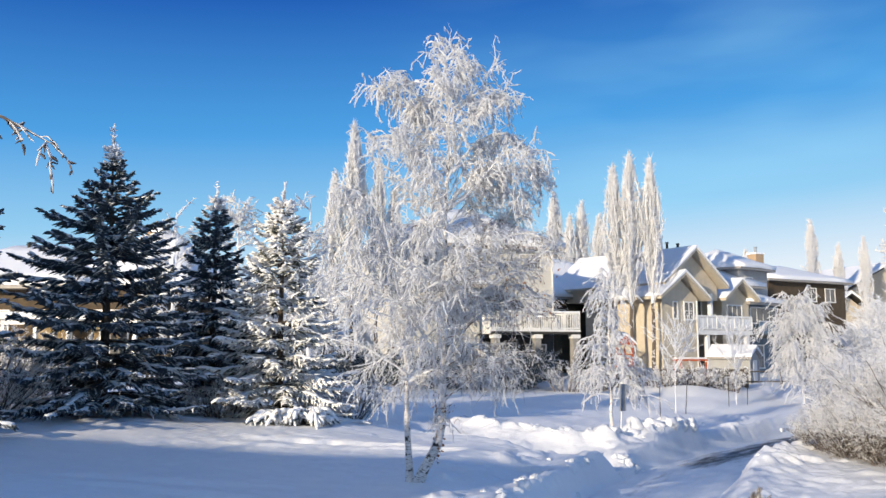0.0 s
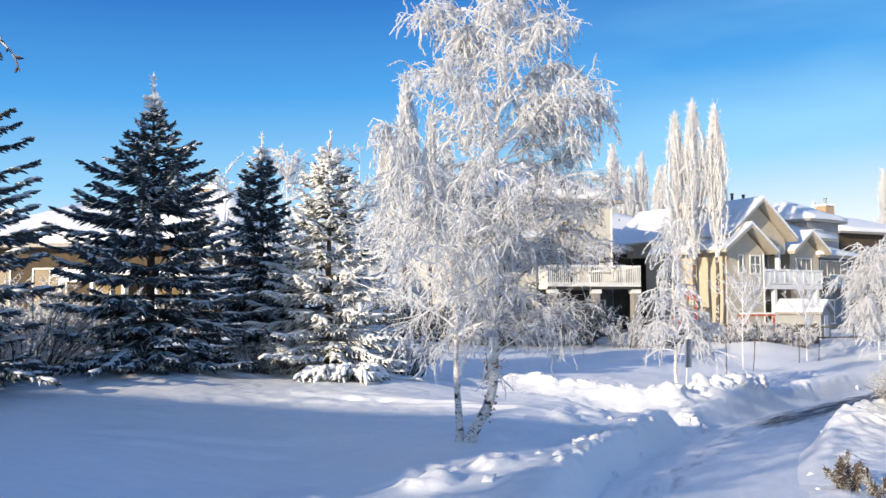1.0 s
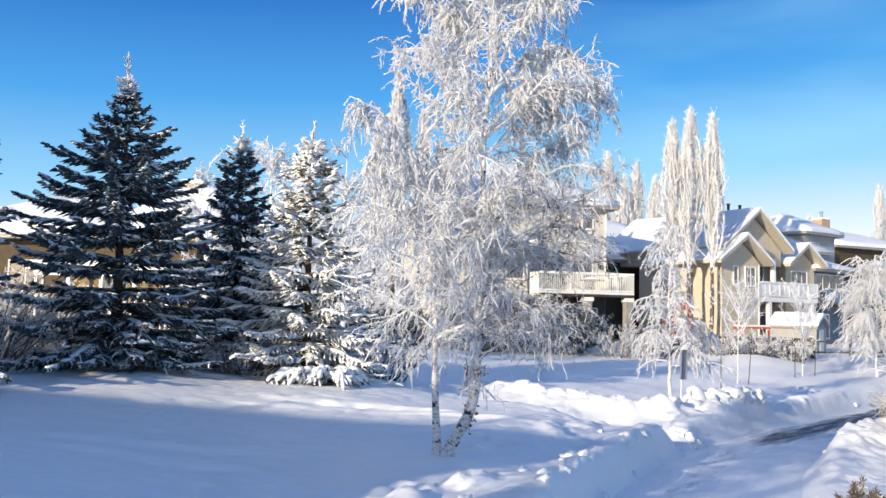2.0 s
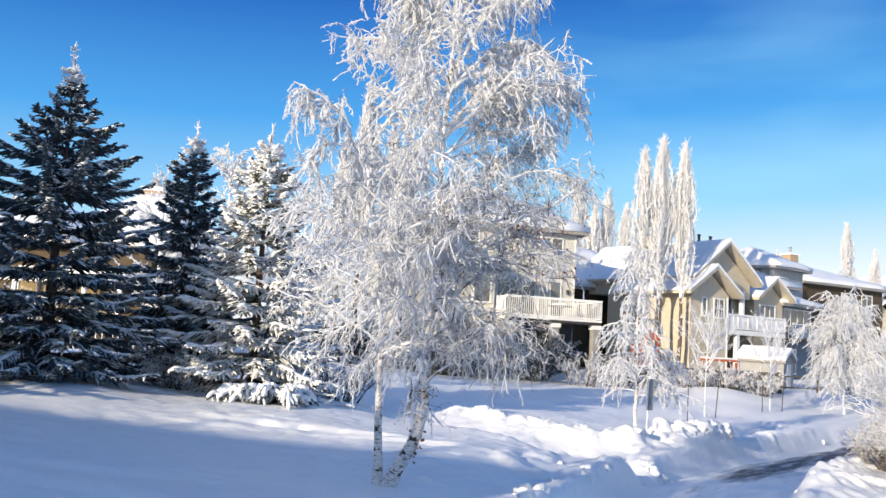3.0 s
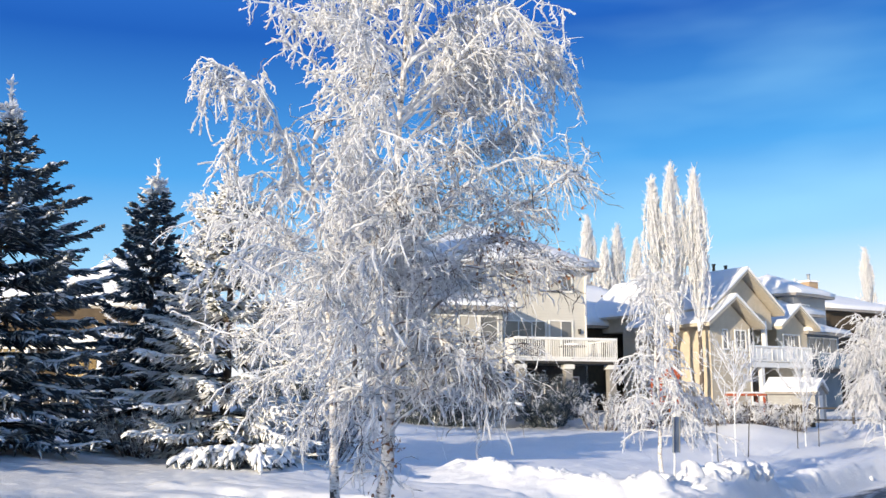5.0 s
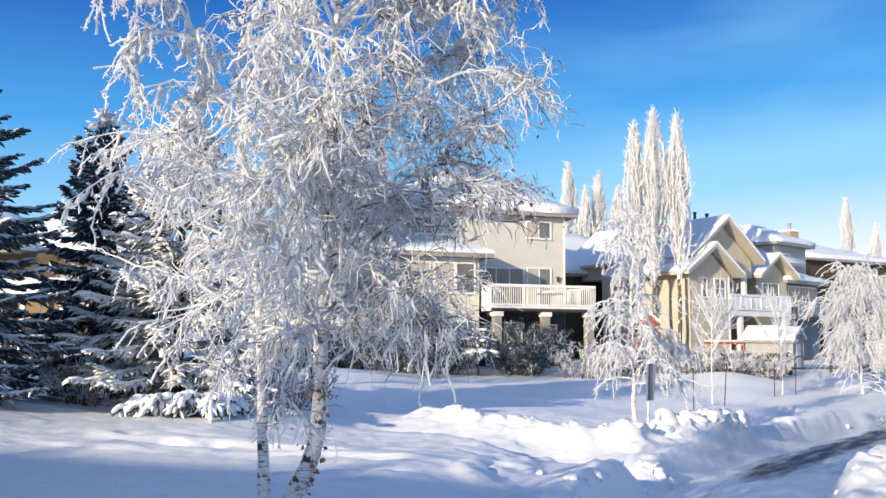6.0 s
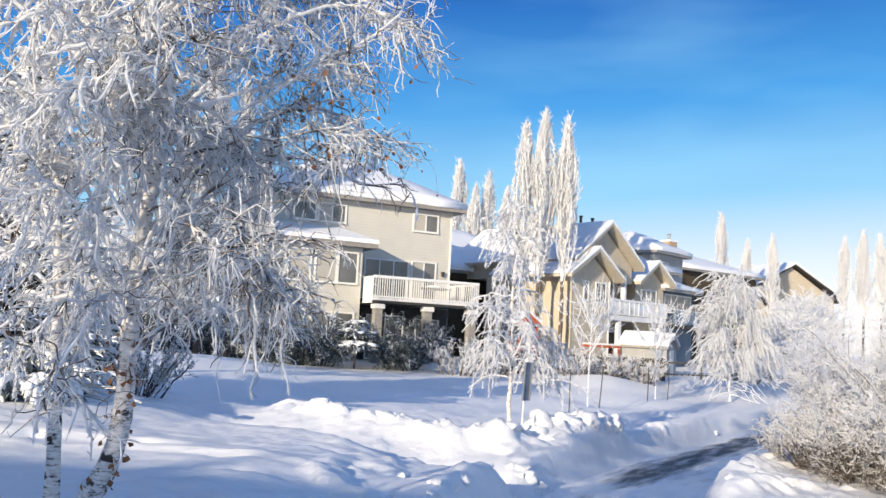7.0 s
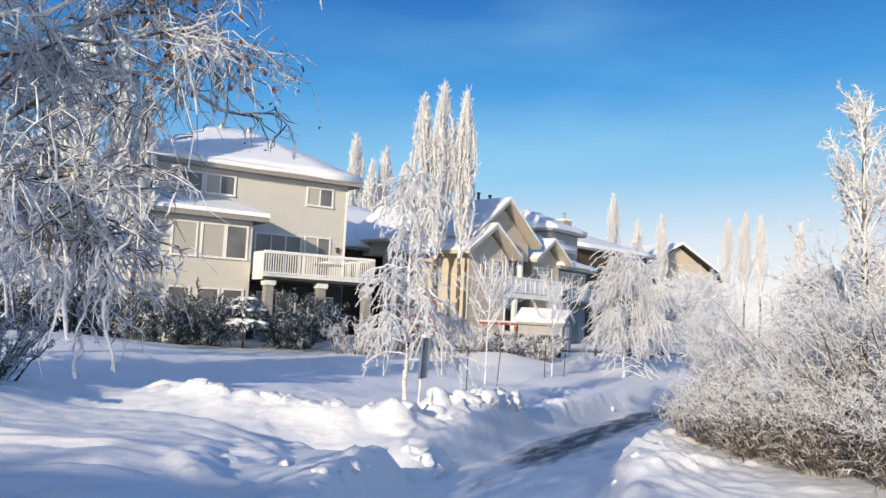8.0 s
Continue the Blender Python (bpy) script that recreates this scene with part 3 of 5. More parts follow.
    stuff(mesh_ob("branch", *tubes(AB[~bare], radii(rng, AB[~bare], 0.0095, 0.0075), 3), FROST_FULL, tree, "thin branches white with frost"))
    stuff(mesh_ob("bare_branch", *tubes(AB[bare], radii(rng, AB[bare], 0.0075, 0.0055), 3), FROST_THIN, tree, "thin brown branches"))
    # strands that hang from the branches, furred with short spurs of frost
    S = np.concatenate([sprout(rng, B, 5000, 0.1, 1.0, 0.5, (0.07, 0.30), (0.0, 0.3), 6, 0.13, -0.8, 0.45),
                        sprout(rng, L, 1400, 0.25, 1.0, 0.5, (0.08, 0.30), (0.0, 0.3), 6, 0.13, -0.8, 0.45),
                        sprout(rng, own_b, 700, 0.1, 1.0, 0.45, (0.08, 0.36), (0.0, 0.3), 6, 0.12, -0.9, 0.4),
                        sprout(rng, L[L[:, 0, 2] > 3.7], 650, 0.25, 1.0, 0.6, (0.08, 0.26), (0.0, 0.4), 6, 0.14, -0.2, 0.5)])
    S = inside(S, lambda x, y, z: z > 0.9 + 0.15 * (x > 0.9) + 0.25 * fbm(x * 1.0, y * 1.0, 1.7, 2, 9))
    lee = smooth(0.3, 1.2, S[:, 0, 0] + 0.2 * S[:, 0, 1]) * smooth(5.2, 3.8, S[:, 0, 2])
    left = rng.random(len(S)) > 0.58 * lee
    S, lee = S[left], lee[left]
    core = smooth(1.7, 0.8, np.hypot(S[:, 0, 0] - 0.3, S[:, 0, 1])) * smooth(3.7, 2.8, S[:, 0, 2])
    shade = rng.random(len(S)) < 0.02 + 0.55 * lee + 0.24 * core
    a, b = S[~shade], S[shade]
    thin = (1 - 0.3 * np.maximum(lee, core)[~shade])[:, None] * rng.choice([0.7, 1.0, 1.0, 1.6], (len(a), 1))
    stuff(mesh_ob("frosted_strand", *tubes(a, radii(rng, a, 0.0062, 0.0088, 0.3, 0.75) * thin, 3), FROST_FULL, tree, "hanging twigs thick with hoar frost"))
    spur = sprout(rng, a, 60000, 0.05, 1.0, 0.9, (0.012, 0.042), (0.0, 0.3), 2, 0.08, -0.05, 0.55)
    wide = rng.choice([0.6, 0.8, 1.0, 1.3], (len(spur), 1)) * (1 - 0.4 * smooth(0.3, 1.2, spur[:, 0, 0]) * smooth(4.4, 3.2, spur[:, 0, 2]))[:, None]
    stuff(mesh_ob("frost_spur", *tubes(spur, radii(rng, spur, 0.0054, 0.0060, 0.3, 0.75) * wide, 3), FROST_FULL, tree, "feathery white spurs of hoar frost"))
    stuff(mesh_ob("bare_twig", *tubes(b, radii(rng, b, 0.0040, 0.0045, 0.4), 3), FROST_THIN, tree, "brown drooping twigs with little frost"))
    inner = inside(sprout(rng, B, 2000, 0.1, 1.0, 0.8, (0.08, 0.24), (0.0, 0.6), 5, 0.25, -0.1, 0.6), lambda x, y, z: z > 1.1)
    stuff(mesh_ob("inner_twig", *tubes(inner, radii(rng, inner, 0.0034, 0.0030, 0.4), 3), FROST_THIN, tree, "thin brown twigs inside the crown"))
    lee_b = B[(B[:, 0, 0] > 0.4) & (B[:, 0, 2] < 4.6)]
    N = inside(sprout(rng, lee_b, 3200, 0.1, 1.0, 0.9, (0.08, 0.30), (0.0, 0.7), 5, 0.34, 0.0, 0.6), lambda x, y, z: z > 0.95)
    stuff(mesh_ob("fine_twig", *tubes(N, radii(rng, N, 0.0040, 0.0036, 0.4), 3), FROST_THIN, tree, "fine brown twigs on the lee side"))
    # short twigs low on the stem and a few withered leaves that never fell
    E = sprout(rng, right[4:10][None], 46, 0, 1, 0.8, (0.08, 0.24), (0.1, 0.8), 4, 0.2, 0.0, 0.2)
    stuff(mesh_ob("stem_twig", *tubes(E, radii(rng, E, 0.004, 0.004), 3), FROST_THIN, tree))
    Q2 = np.concatenate([b[:, -1], N[:, -1]])
    Q2 = Q2[(Q2[:, 0] > 1.3) & (Q2[:, 2] > 2.7) & (Q2[:, 2] < 3.5)]
    Q2 = Q2[rng.integers(0, len(Q2), 170)]
    stuff(mesh_ob("leaf", *joined(leaves(rng, Q2, 0.021), leaves(rng, np.concatenate([E[:, -1], E[:, 2], E[:, 1]]), 0.027)), DEAD_LEAF, tree, "withered orange-brown leaves"))
    return tree


SHAPE = {"broad": ([0, 0.12, 0.45, 0.70, 0.80, 0.88, 1], [0.95, 1.0, 0.84, 0.48, 0.20, 0.08, 0.0]), "slim": ([0, 0.1, 0.5, 0.8, 0.9, 1], [1, 1, 0.62, 0.28, 0.13, 0.0])}


def build_spruce(name, H, R, seed, needles, n_twig, n_snow, snow_size, label, bare=0.30, power="broad", fat=1.0, load=1.6, tiered=False):
    rng = np.random.default_rng(seed)
    tree = thing(name, pose(0, 0, 0), label, "tree")
    line = np.stack([rng.normal(0, 0.01, 14), rng.normal(0, 0.01, 14), np.linspace(-0.2, H, 14)], 1)
    mesh_ob("trunk", *tubes(line[None], np.linspace(0.02 * H, 0.012, 14)[None], 8), BARK, tree)
    zs = []
    z = bare
    while z < H - 0.25:
        zs.append(z)
        z += (0.33 + 0.10 * rng.uniform(-1, 1)) * (1 if z < 0.8 * H else 0.65) if tiered else 0.20 + 0.16 * (1 - z / H) * rng.uniform(0.7, 1.3)
    start, way, length, sag = [], [], [], []
    for z in zs:
        n = int(rng.integers(10, 13)) if tiered else int(rng.integers(7, 10))
        a0 = rng.uniform(0, 6.28)
        for i in range(n):
            az = a0 + i * 6.283 / n + rng.normal(0, 0.18)
            t = z / H
            el = math.radians(-3 + 34 * t ** 1.6 + rng.normal(0, 3)) if tiered else math.radians(-8 + 42 * t ** 1.6 + rng.normal(0, 6))
            start.append((0, 0, z + (rng.normal(0, 0.03) if tiered else 0)))
            way.append((math.cos(az) * math.cos(el), math.sin(az) * math.cos(el), math.sin(el)))
            length.append((R * float(np.interp(t, *SHAPE[power])) + 0.08) * rng.uniform(0.72, 1.18))
            sag.append(rng.uniform(0.02, 0.20) * (1 - t))
    P = grow(rng, np.array(start), np.array(way), np.array(length), 8, np.array(sag), 0.02)
    P[:, -2:, 2] += np.array([0.03, 0.08]) * np.array(length)[:, None]
    stuff(mesh_ob("bough_wood", *tubes(P, radii(rng, P, 0.022, 0.008, 0.1), 4), BARK, tree))
    # twigs lie flat along each bough, longer near its root
    w = np.array(length)
    i = rng.choice(len(P), n_twig, p=w / w.sum())
    s = rng.uniform(0.12, 1.0, n_twig) ** 0.8
    f = s * 7
    j = np.minimum(f.astype(int), 6)
    a, b = P[i, j], P[i, j + 1]
    pos = a + (b - a) * (f - j)[:, None]
    tan = unit(b - a)
    lat = unit(np.cross(tan, np.array([0, 0, 1.0]))) * np.where(rng.random(n_twig) < 0.5, 1, -1)[:, None]
    d = unit(tan * rng.uniform(0.4, 1.1, (n_twig, 1)) + lat * rng.uniform(0.2, 1.0, (n_twig, 1)) + np.array([0, 0, -0.20 if tiered else -0.28]) * rng.uniform(-0.2, 1.6, (n_twig, 1)))
    ln = (0.13 + 0.26 * (1 - s) * np.minimum(w[i], 1.6)) * rng.uniform(0.7, 1.3, n_twig)
    T = grow(rng, pos, d, ln, 4, rng.uniform(-0.1, 0.35, n_twig), 0.03)
    r = fat * np.array([0.018, 0.036, 0.028, 0.005])[None] * rng.uniform(0.75, 1.25, (n_twig, 4))
    tip = T[:, 0, 2] > H - 0.6
    low = T[:, 0, 2] > 0.12
    for bough in range(len(P)):
        own = (i == bough) & ~tip & low
        if own.sum() > 3:
            mesh_ob("bough", *joined(tubes(P[bough][None], np.full((1, 8), 0.02), 3), tubes(T[own], r[own], 3)), needles, tree)
    stuff(mesh_ob("frosted_tip", *tubes(T[tip], r[tip] * 0.75, 4), FROST_FULL, tree, "frost-white leader shoots"))
    out = np.r_[0.0, rng.uniform(0.5, 1.0, 7)]
    turn = np.arange(8) * 0.8
    lead = grow(rng, np.tile([0, 0, H - 0.45], (8, 1)), unit(np.stack([out * np.cos(turn), out * np.sin(turn), np.ones(8)], 1)), np.r_[0.75, rng.uniform(0.18, 0.32, 7)], 4, np.zeros(8), 0.04)
    stuff(mesh_ob("leader", *tubes(lead, radii(rng, lead, 0.042, 0.034), 5), FROST_FULL, tree))
    whorl = sprout(rng, lead[:1], 26, 0.1, 0.9, 0.9, (0.05, 0.16), (-0.3, 0.1), 3, 0.05, 0.5, 0.3)
    stuff(mesh_ob("leader_spur", *tubes(whorl, radii(rng, whorl, 0.026, 0.022), 4), FROST_FULL, tree))
    # snow pads on the outer boughs
    v = w * np.exp(-load * np.array(start)[:, 2] / H)
    i = rng.choice(len(P), n_snow, p=v / v.sum())
    s = rng.uniform(0.45, 0.98, n_snow) * 7
    j = np.minimum(s.astype(int), 6)
    pos = P[i, j] + (P[i, j + 1] - P[i, j]) * (s - j)[:, None]
    tan = unit(P[i, j + 1] - P[i, j])
    stuff(mesh_ob("snow_pad", *pads(rng, pos + np.array([0, 0, 0.03]), tan, snow_size * rng.uniform(0.5, 1.5, n_snow)), SNOW, tree, "snow caught on the boughs"))
    return tree


def pads(rng, pos, tan, size):
    """Small flattened snow lumps, long in the direction tan."""
    lon, lat = 8, 5
    th, ph = np.arange(lon) * 2 * np.pi / lon, np.linspace(0.15, np.pi - 0.15, lat)
    base = np.stack([np.outer(np.sin(ph), np.cos(th)), np.outer(np.sin(ph), np.sin(th)), np.outer(np.cos(ph), np.ones(lon))], -1).reshape(-1, 3)
    n = len(pos)
    B = np.broadcast_to(base, (n, *base.shape)) * rng.uniform(0.7, 1.25, (n, len(base), 1))
    flat = unit(tan * np.array([1, 1, 0.6]))
    side = unit(np.cross(flat, np.array([0, 0, 1.0])))
    V = pos[:, None] + size[:, None, None] * (flat[:, None] * B[..., :1] * 1.5 + side[:, None] * B[..., 1:2] * 0.85 + np.array([0, 0, 1.0]) * B[..., 2:] * 0.30)
    idx = np.arange(lat * lon).reshape(lat, lon)
    q = np.stack([idx[:-1], np.roll(idx, -1, 1)[:-1], np.roll(idx, -1, 1)[1:], idx[1:]], -1).reshape(-1, 4)
    cap = np.array([[idx[0, k], idx[0, k + 1], idx[0, k + 2], idx[0, (k + 3) % lon]] for k in (0, 3)] + [[idx[0, 0], idx[0, 3], idx[0, 6], idx[0, 7]]])
    q = np.concatenate([q, cap[:, ::-1]])
    return V.reshape(-1, 3), (q[None] + (np.arange(n) * lat * lon)[:, None, None]).reshape(-1, 4)


def build_poplar(H, R, seed, n_twig, thick, k=2):
    rng = np.random.default_rng(seed)
    tree = thing("poplar_tree", pose(0, 0, 0), "slim columnar poplar white with hoar frost", "tree", "frosted columnar poplars")
    line = np.stack([np.cumsum(rng.normal(0, 0.03, 12)), np.cumsum(rng.normal(0, 0.03, 12)), np.linspace(-0.2, H * 0.97, 12)], 1)
    girth = np.linspace(0.010 * H, 0.02, 12)
    mesh_ob("trunk", *tubes(line[None, :5], girth[None, :5], 8), STICK, tree, "bare grey-brown stem")
    mesh_ob("upper_trunk", *tubes(line[None, 4:], girth[None, 4:] * 0.98, 8), FROST_SOLID, tree, "frost-covered upper stem")
    n = 95
    s = rng.uniform(0.32, 0.93, n) * 11
    j = s.astype(int)
    start = line[j] + (line[np.minimum(j + 1, 11)] - line[j]) * (s - j)[:, None]
    az, el = rng.uniform(0, 6.283, n), np.radians(rng.uniform(66, 84, n))
    way = np.stack([np.cos(az) * np.cos(el), np.sin(az) * np.cos(el), np.sin(el)], 1)
    length = np.minimum(rng.uniform(0.18, 0.40, n) * H, (H - start[:, 2]) * rng.uniform(0.6, 1.05, n))
    P = grow(rng, start, way, length, 7, np.zeros(n), 0.04)
    r = np.hypot(P[..., 0], P[..., 1])
    lim = np.interp(P[..., 2], [0.05 * H, 0.22 * H, 0.38 * H, 0.52 * H, 0.68 * H, 0.85 * H, H], [R * 0.15, R * 0.5, R, R * 0.98, R * 0.56, R * 0.34, 0.05])
    lim = lim * rng.uniform(0.35, 1.45, (n, 1))
    P[..., :2] *= np.minimum(1, lim / np.maximum(r, 1e-6))[..., None]
    stuff(mesh_ob("limb_wood", *tubes(P, radii(rng, P, 0.024, 0.014, 0.2), 4), FROST_SOLID, tree))
    T = sprout(rng, P, n_twig, 0.12, 1.0, 0.75, (0.07, 0.42), (-0.5, 0.1), k, 0.09, 0.45)
    stuff(mesh_ob("frosted_twig", *tubes(T, radii(rng, T, thick, thick, 0.4), 3), FROST_SOLID, tree, "upright twigs thick with hoar frost"))
    return tree


def build_weeping(name, H, R, seed, n_limb, n_branch, n_twig, thick, label, bare=0.3, droop=1.0, mat=None, group="", bark=None, rise=(20, 55), girth=1.0):
    """A small round-headed tree with drooping frosted shoots."""
    rng = np.random.default_rng(seed)
    tree = thing(name, pose(0, 0, 0), label, "tree", group)
    line = np.stack([np.cumsum(rng.normal(0, 0.012, 12)), np.cumsum(rng.normal(0, 0.012, 12)), np.linspace(-0.15, H * 0.95, 12)], 1)
    mesh_ob("trunk", *tubes(line[None], (girth * np.linspace(0.013 * H + 0.01, 0.012, 12))[None], 8), bark or STICK, tree)
    s = rng.uniform(bare, 0.97, n_limb) * 11
    j = s.astype(int)
    start = line[j] + (line[np.minimum(j + 1, 11)] - line[j]) * (s - j)[:, None]
    az, el = np.arange(n_limb) * 2.4 + rng.normal(0, 0.4, n_limb), np.radians(rng.uniform(*rise, n_limb))
    way = np.stack([np.cos(az) * np.cos(el), np.sin(az) * np.cos(el), np.sin(el)], 1)
    t = start[:, 2] / H
    length = R * np.interp(t, [0.1, 0.35, 0.6, 1.0], [1.0, 1.1, 0.9, 0.3]) * rng.uniform(0.8, 1.3, n_limb)
    P = grow(rng, start, way, length, 8, rng.uniform(0.35, 0.9, n_limb) * droop, 0.06)
    stuff(mesh_ob("limb_wood", *tubes(P, radii(rng, P, thick * 1.6, thick, 0.2), 4), FROST, tree))
    B = sprout(rng, P, n_branch, 0.2, 1, 0.5, (0.15 * R, 0.5 * R), (0.2 * droop, 1.1 * droop), 5, 0.08, 0.0)
    T = sprout(rng, B, n_twig, 0.1, 1, 0.55, (0.04 * R, 0.17 * R), (0.1 * droop, 0.7 * droop), 2, 0.09, -0.45 * max(droop, 0), 0.7)
    T, B = T[T[:, -1, 2] > 0.12 * H], B[B[:, -1, 2] > 0.1 * H]
    stuff(mesh_ob("branch", *tubes(B, radii(rng, B, thick, thick * 0.8), 3), FROST, tree))
    stuff(mesh_ob("frosted_twig", *tubes(T, radii(rng, T, thick * 0.8, thick * 0.9, 0.4), 3), mat or FROST_FULL, tree, "shoots thick with hoar frost"))
    return tree


def build_hanging(name, H, R, seed, n_limb, n_strand, n_spur, thick, label, bare, profile, drop, bark):
    """A young tree whose limbs rise and then hang in long strands furred with frost."""
    rng = np.random.default_rng(seed)
    tree = thing(name, pose(0, 0, 0), label, "tree")
    line = np.stack([np.cumsum(rng.normal(0, 0.014, 14)), np.cumsum(rng.normal(0, 0.014, 14)), np.linspace(-0.15, H * 0.96, 14)], 1)
    mesh_ob("trunk", *tubes(line[None], np.linspace(0.011 * H, 0.010, 14)[None], 9), bark, tree)
    s = np.linspace(bare, 0.97, n_limb) * 13
    j = s.astype(int)
    start = line[j] + (line[np.minimum(j + 1, 13)] - line[j]) * (s - j)[:, None]
    t = start[:, 2] / H
    az = np.arange(n_limb) * 2.4 + rng.normal(0, 0.5, n_limb)
    el = np.radians(15 + 55 * t + rng.normal(0, 12, n_limb))
    way = np.stack([np.cos(az) * np.cos(el), np.sin(az) * np.cos(el), np.sin(el)], 1)
    length = R * np.interp(t, [0.1, 0.3, 0.5, 0.75, 1.0], profile) * rng.uniform(0.65, 1.25, n_limb)
    P = grow(rng, start, way, length, 9, rng.uniform(0.25, 0.75, n_limb), 0.07)
    for limb in P:
        mesh_ob("limb", *tubes(limb[None], radii(rng, limb[None], thick * 1.3, thick * 0.8, 0.2), 4), FROST_FULL, tree)
    S = sprout(rng, P, n_strand, 0.25, 1.0, 0.42, drop, (0.0, 0.3), 7, 0.09, -1.0, 0.55)
    S = S[S[:, -1, 2] > 0.09 * H + 0.13 * H * rng.random(len(S))]
    stuff(mesh_ob("frosted_strand", *tubes(S, radii(rng, S, thick * 0.75, thick * 0.7, 0.3, 0.7), 3), FROST_FULL, tree, "hanging twigs thick with hoar frost"))
    K = sprout(rng, np.concatenate([S, P[:, 2:]]), n_spur, 0.05, 1.0, 0.9, (thick * 1.6, thick * 5.0), (0.0, 0.3), 2, 0.08, -0.1, 0.6)
    stuff(mesh_ob("frost_spur", *tubes(K, radii(rng, K, thick * 0.6, thick * 0.55, 0.35, 0.7), 3), FROST_FULL, tree, "feathery white spurs of hoar frost"))
    return tree


def build_bush(name, H, R, seed, n_stem, n_branch, n_twig, thick, label, mat=None, stem=None, cat="shrub", spread=0.5, low=0.3, tuft=1.0):
    """Many stems from the ground, frosted towards their tips."""
    rng = np.random.default_rng(seed)
    bush = thing(name, pose(0, 0, 0), label, cat)
    rr, az = R * 0.45 * np.sqrt(rng.random(n_stem)), rng.uniform(0, 6.283, n_stem)
    start = np.stack([rr * np.cos(az), rr * np.sin(az), np.full(n_stem, -0.15)], 1)
    out = rr / R + rng.uniform(0, spread, n_stem)
    way = unit(np.stack([np.cos(az) * out, np.sin(az) * out, np.ones(n_stem)], 1))
    P = grow(rng, start, way, H * rng.uniform(0.55, 1.05, n_stem), 8, rng.uniform(0, 0.18, n_stem), 0.05)
    stuff(mesh_ob("stem", *tubes(P, radii(rng, P, thick * 1.3, thick * 0.6, 0.15), 4), stem or STICK, bush))
    B = sprout(rng, P, n_branch, 0.15, 1, 0.6, (0.10 * H, 0.28 * H), (-0.1, 0.35), 5, 0.10, 0.2)
    # brown lower wood; its dark tone also stands in for shade inside
    if low > 0.4:
        D, B2 = B[B[:, 0, 2] < 0.32 * H], B[B[:, 0, 2] >= 0.32 * H]
        stuff(mesh_ob("low_branch", *tubes(D, radii(rng, D, thick * 0.7, thick * 0.5), 3), STICK, bush, "brown lower branches"))
    else:
        B2 = B
    stuff(mesh_ob("branch", *tubes(B2, radii(rng, B2, thick * 0.7, thick * 0.5), 3), stem or FROST_FULL, bush))
    T = sprout(rng, B, n_twig, 0.1, 1, 0.8, (0.03 * tuft, 0.11 * tuft), (-0.2, 0.4), 2, 0.09, 0.1, 0.6)
    up = T[:, -1, 2] > low * H * rng.uniform(0.2, 1.2, len(T))
    # low twigs left brown, likewise deepening the shade within the shrub
    if low > 0.4:
        D = T[~up]
        stuff(mesh_ob("bare_twig", *tubes(D, radii(rng, D, thick * 0.4, thick * 0.35, 0.3), 3), STICK, bush, "bare brown twigs"))
    T = T[up]
    stuff(mesh_ob("frosted_twig", *tubes(T, radii(rng, T, thick * 0.62, thick * 0.7, 0.4, 0.7), 3), mat or FROST, bush, "fine twigs white with hoar frost"))
    return bush


def put(ob, x, y, dz=0.0, rz=0.0, s=1.0):
    ob.matrix_world = pose(x, y, at_ground(x, y) + dz, 0, 0, rz) @ Matrix.Diagonal((s, s, s, 1))
    return ob


build_birch()
spruce_a = put(build_spruce("spruce_tree", 7.15, 2.6, 3, NEEDLE_DARK, 13000, 1250, 0.075, "broad dark blue spruce with snow on its lower boughs", tiered=True), -8.6, 21.6, 0, 20)
put(build_spruce("spruce_tree", 6.5, 1.7, 8, NEEDLE_DARK, 9000, 50, 0.07, "slim dark spruce with a frosted tip", power="slim"), -6.68, 24.6, 0, 0)
put(build_spruce("spruce_tree", 6.3, 2.25, 12, NEEDLE_PALE, 10500, 1300, 0.09, "spruce thickly dusted with frost and snow", power="slim", load=0.7, tiered=True), -4.5, 23.5, 0, 70)


def again(src, x, y, s, rz, label=""):
    o = copy_thing(src, pose(0, 0, 0))
    o.matrix_world = pose(x, y, at_ground(x, y) - 0.05, 0, 0, rz) @ Matrix.Diagonal((s, s, s, 1))
    return tagged(o, label)


# a spruce left of the walk
again(spruce_a, -12.1, 17.2, 1.2, 110, "dark blue spruce beside the open lawn")
# a row of unseen spruces behind the walk, added to shade the lawn
shade_spruce = put(build_spruce("spruce_tree", 7.45, 2.5, 14, NEEDLE_DARK, 1400, 10, 0.1, "unseen dark blue spruce added to shade the lawn", fat=2.6), -35.0, -5.0)
for x, y, s, rz in ((-33.0, -2.2, 0.92, 75), (-30.8, -2.6, 0.98, 30), (-28.6, -3.2, 0.90, 160), (-26.4, -3.5, 0.97, 20), (-24.2, -3.9, 0.93, 200), (-22.2, -4.5, 0.99, 290), (-20.2, -4.7, 0.91, 100), (-18.2, -5.5, 1.0, 140),
                    (-16.0, -6.4, 0.94, 220), (-13.8, -7.8, 0.98, 310), (-11.0, -8.8, 0.96, 80), (-7.6, -10.2, 0.92, 190)):
    again(shade_spruce, x, y, s, rz)

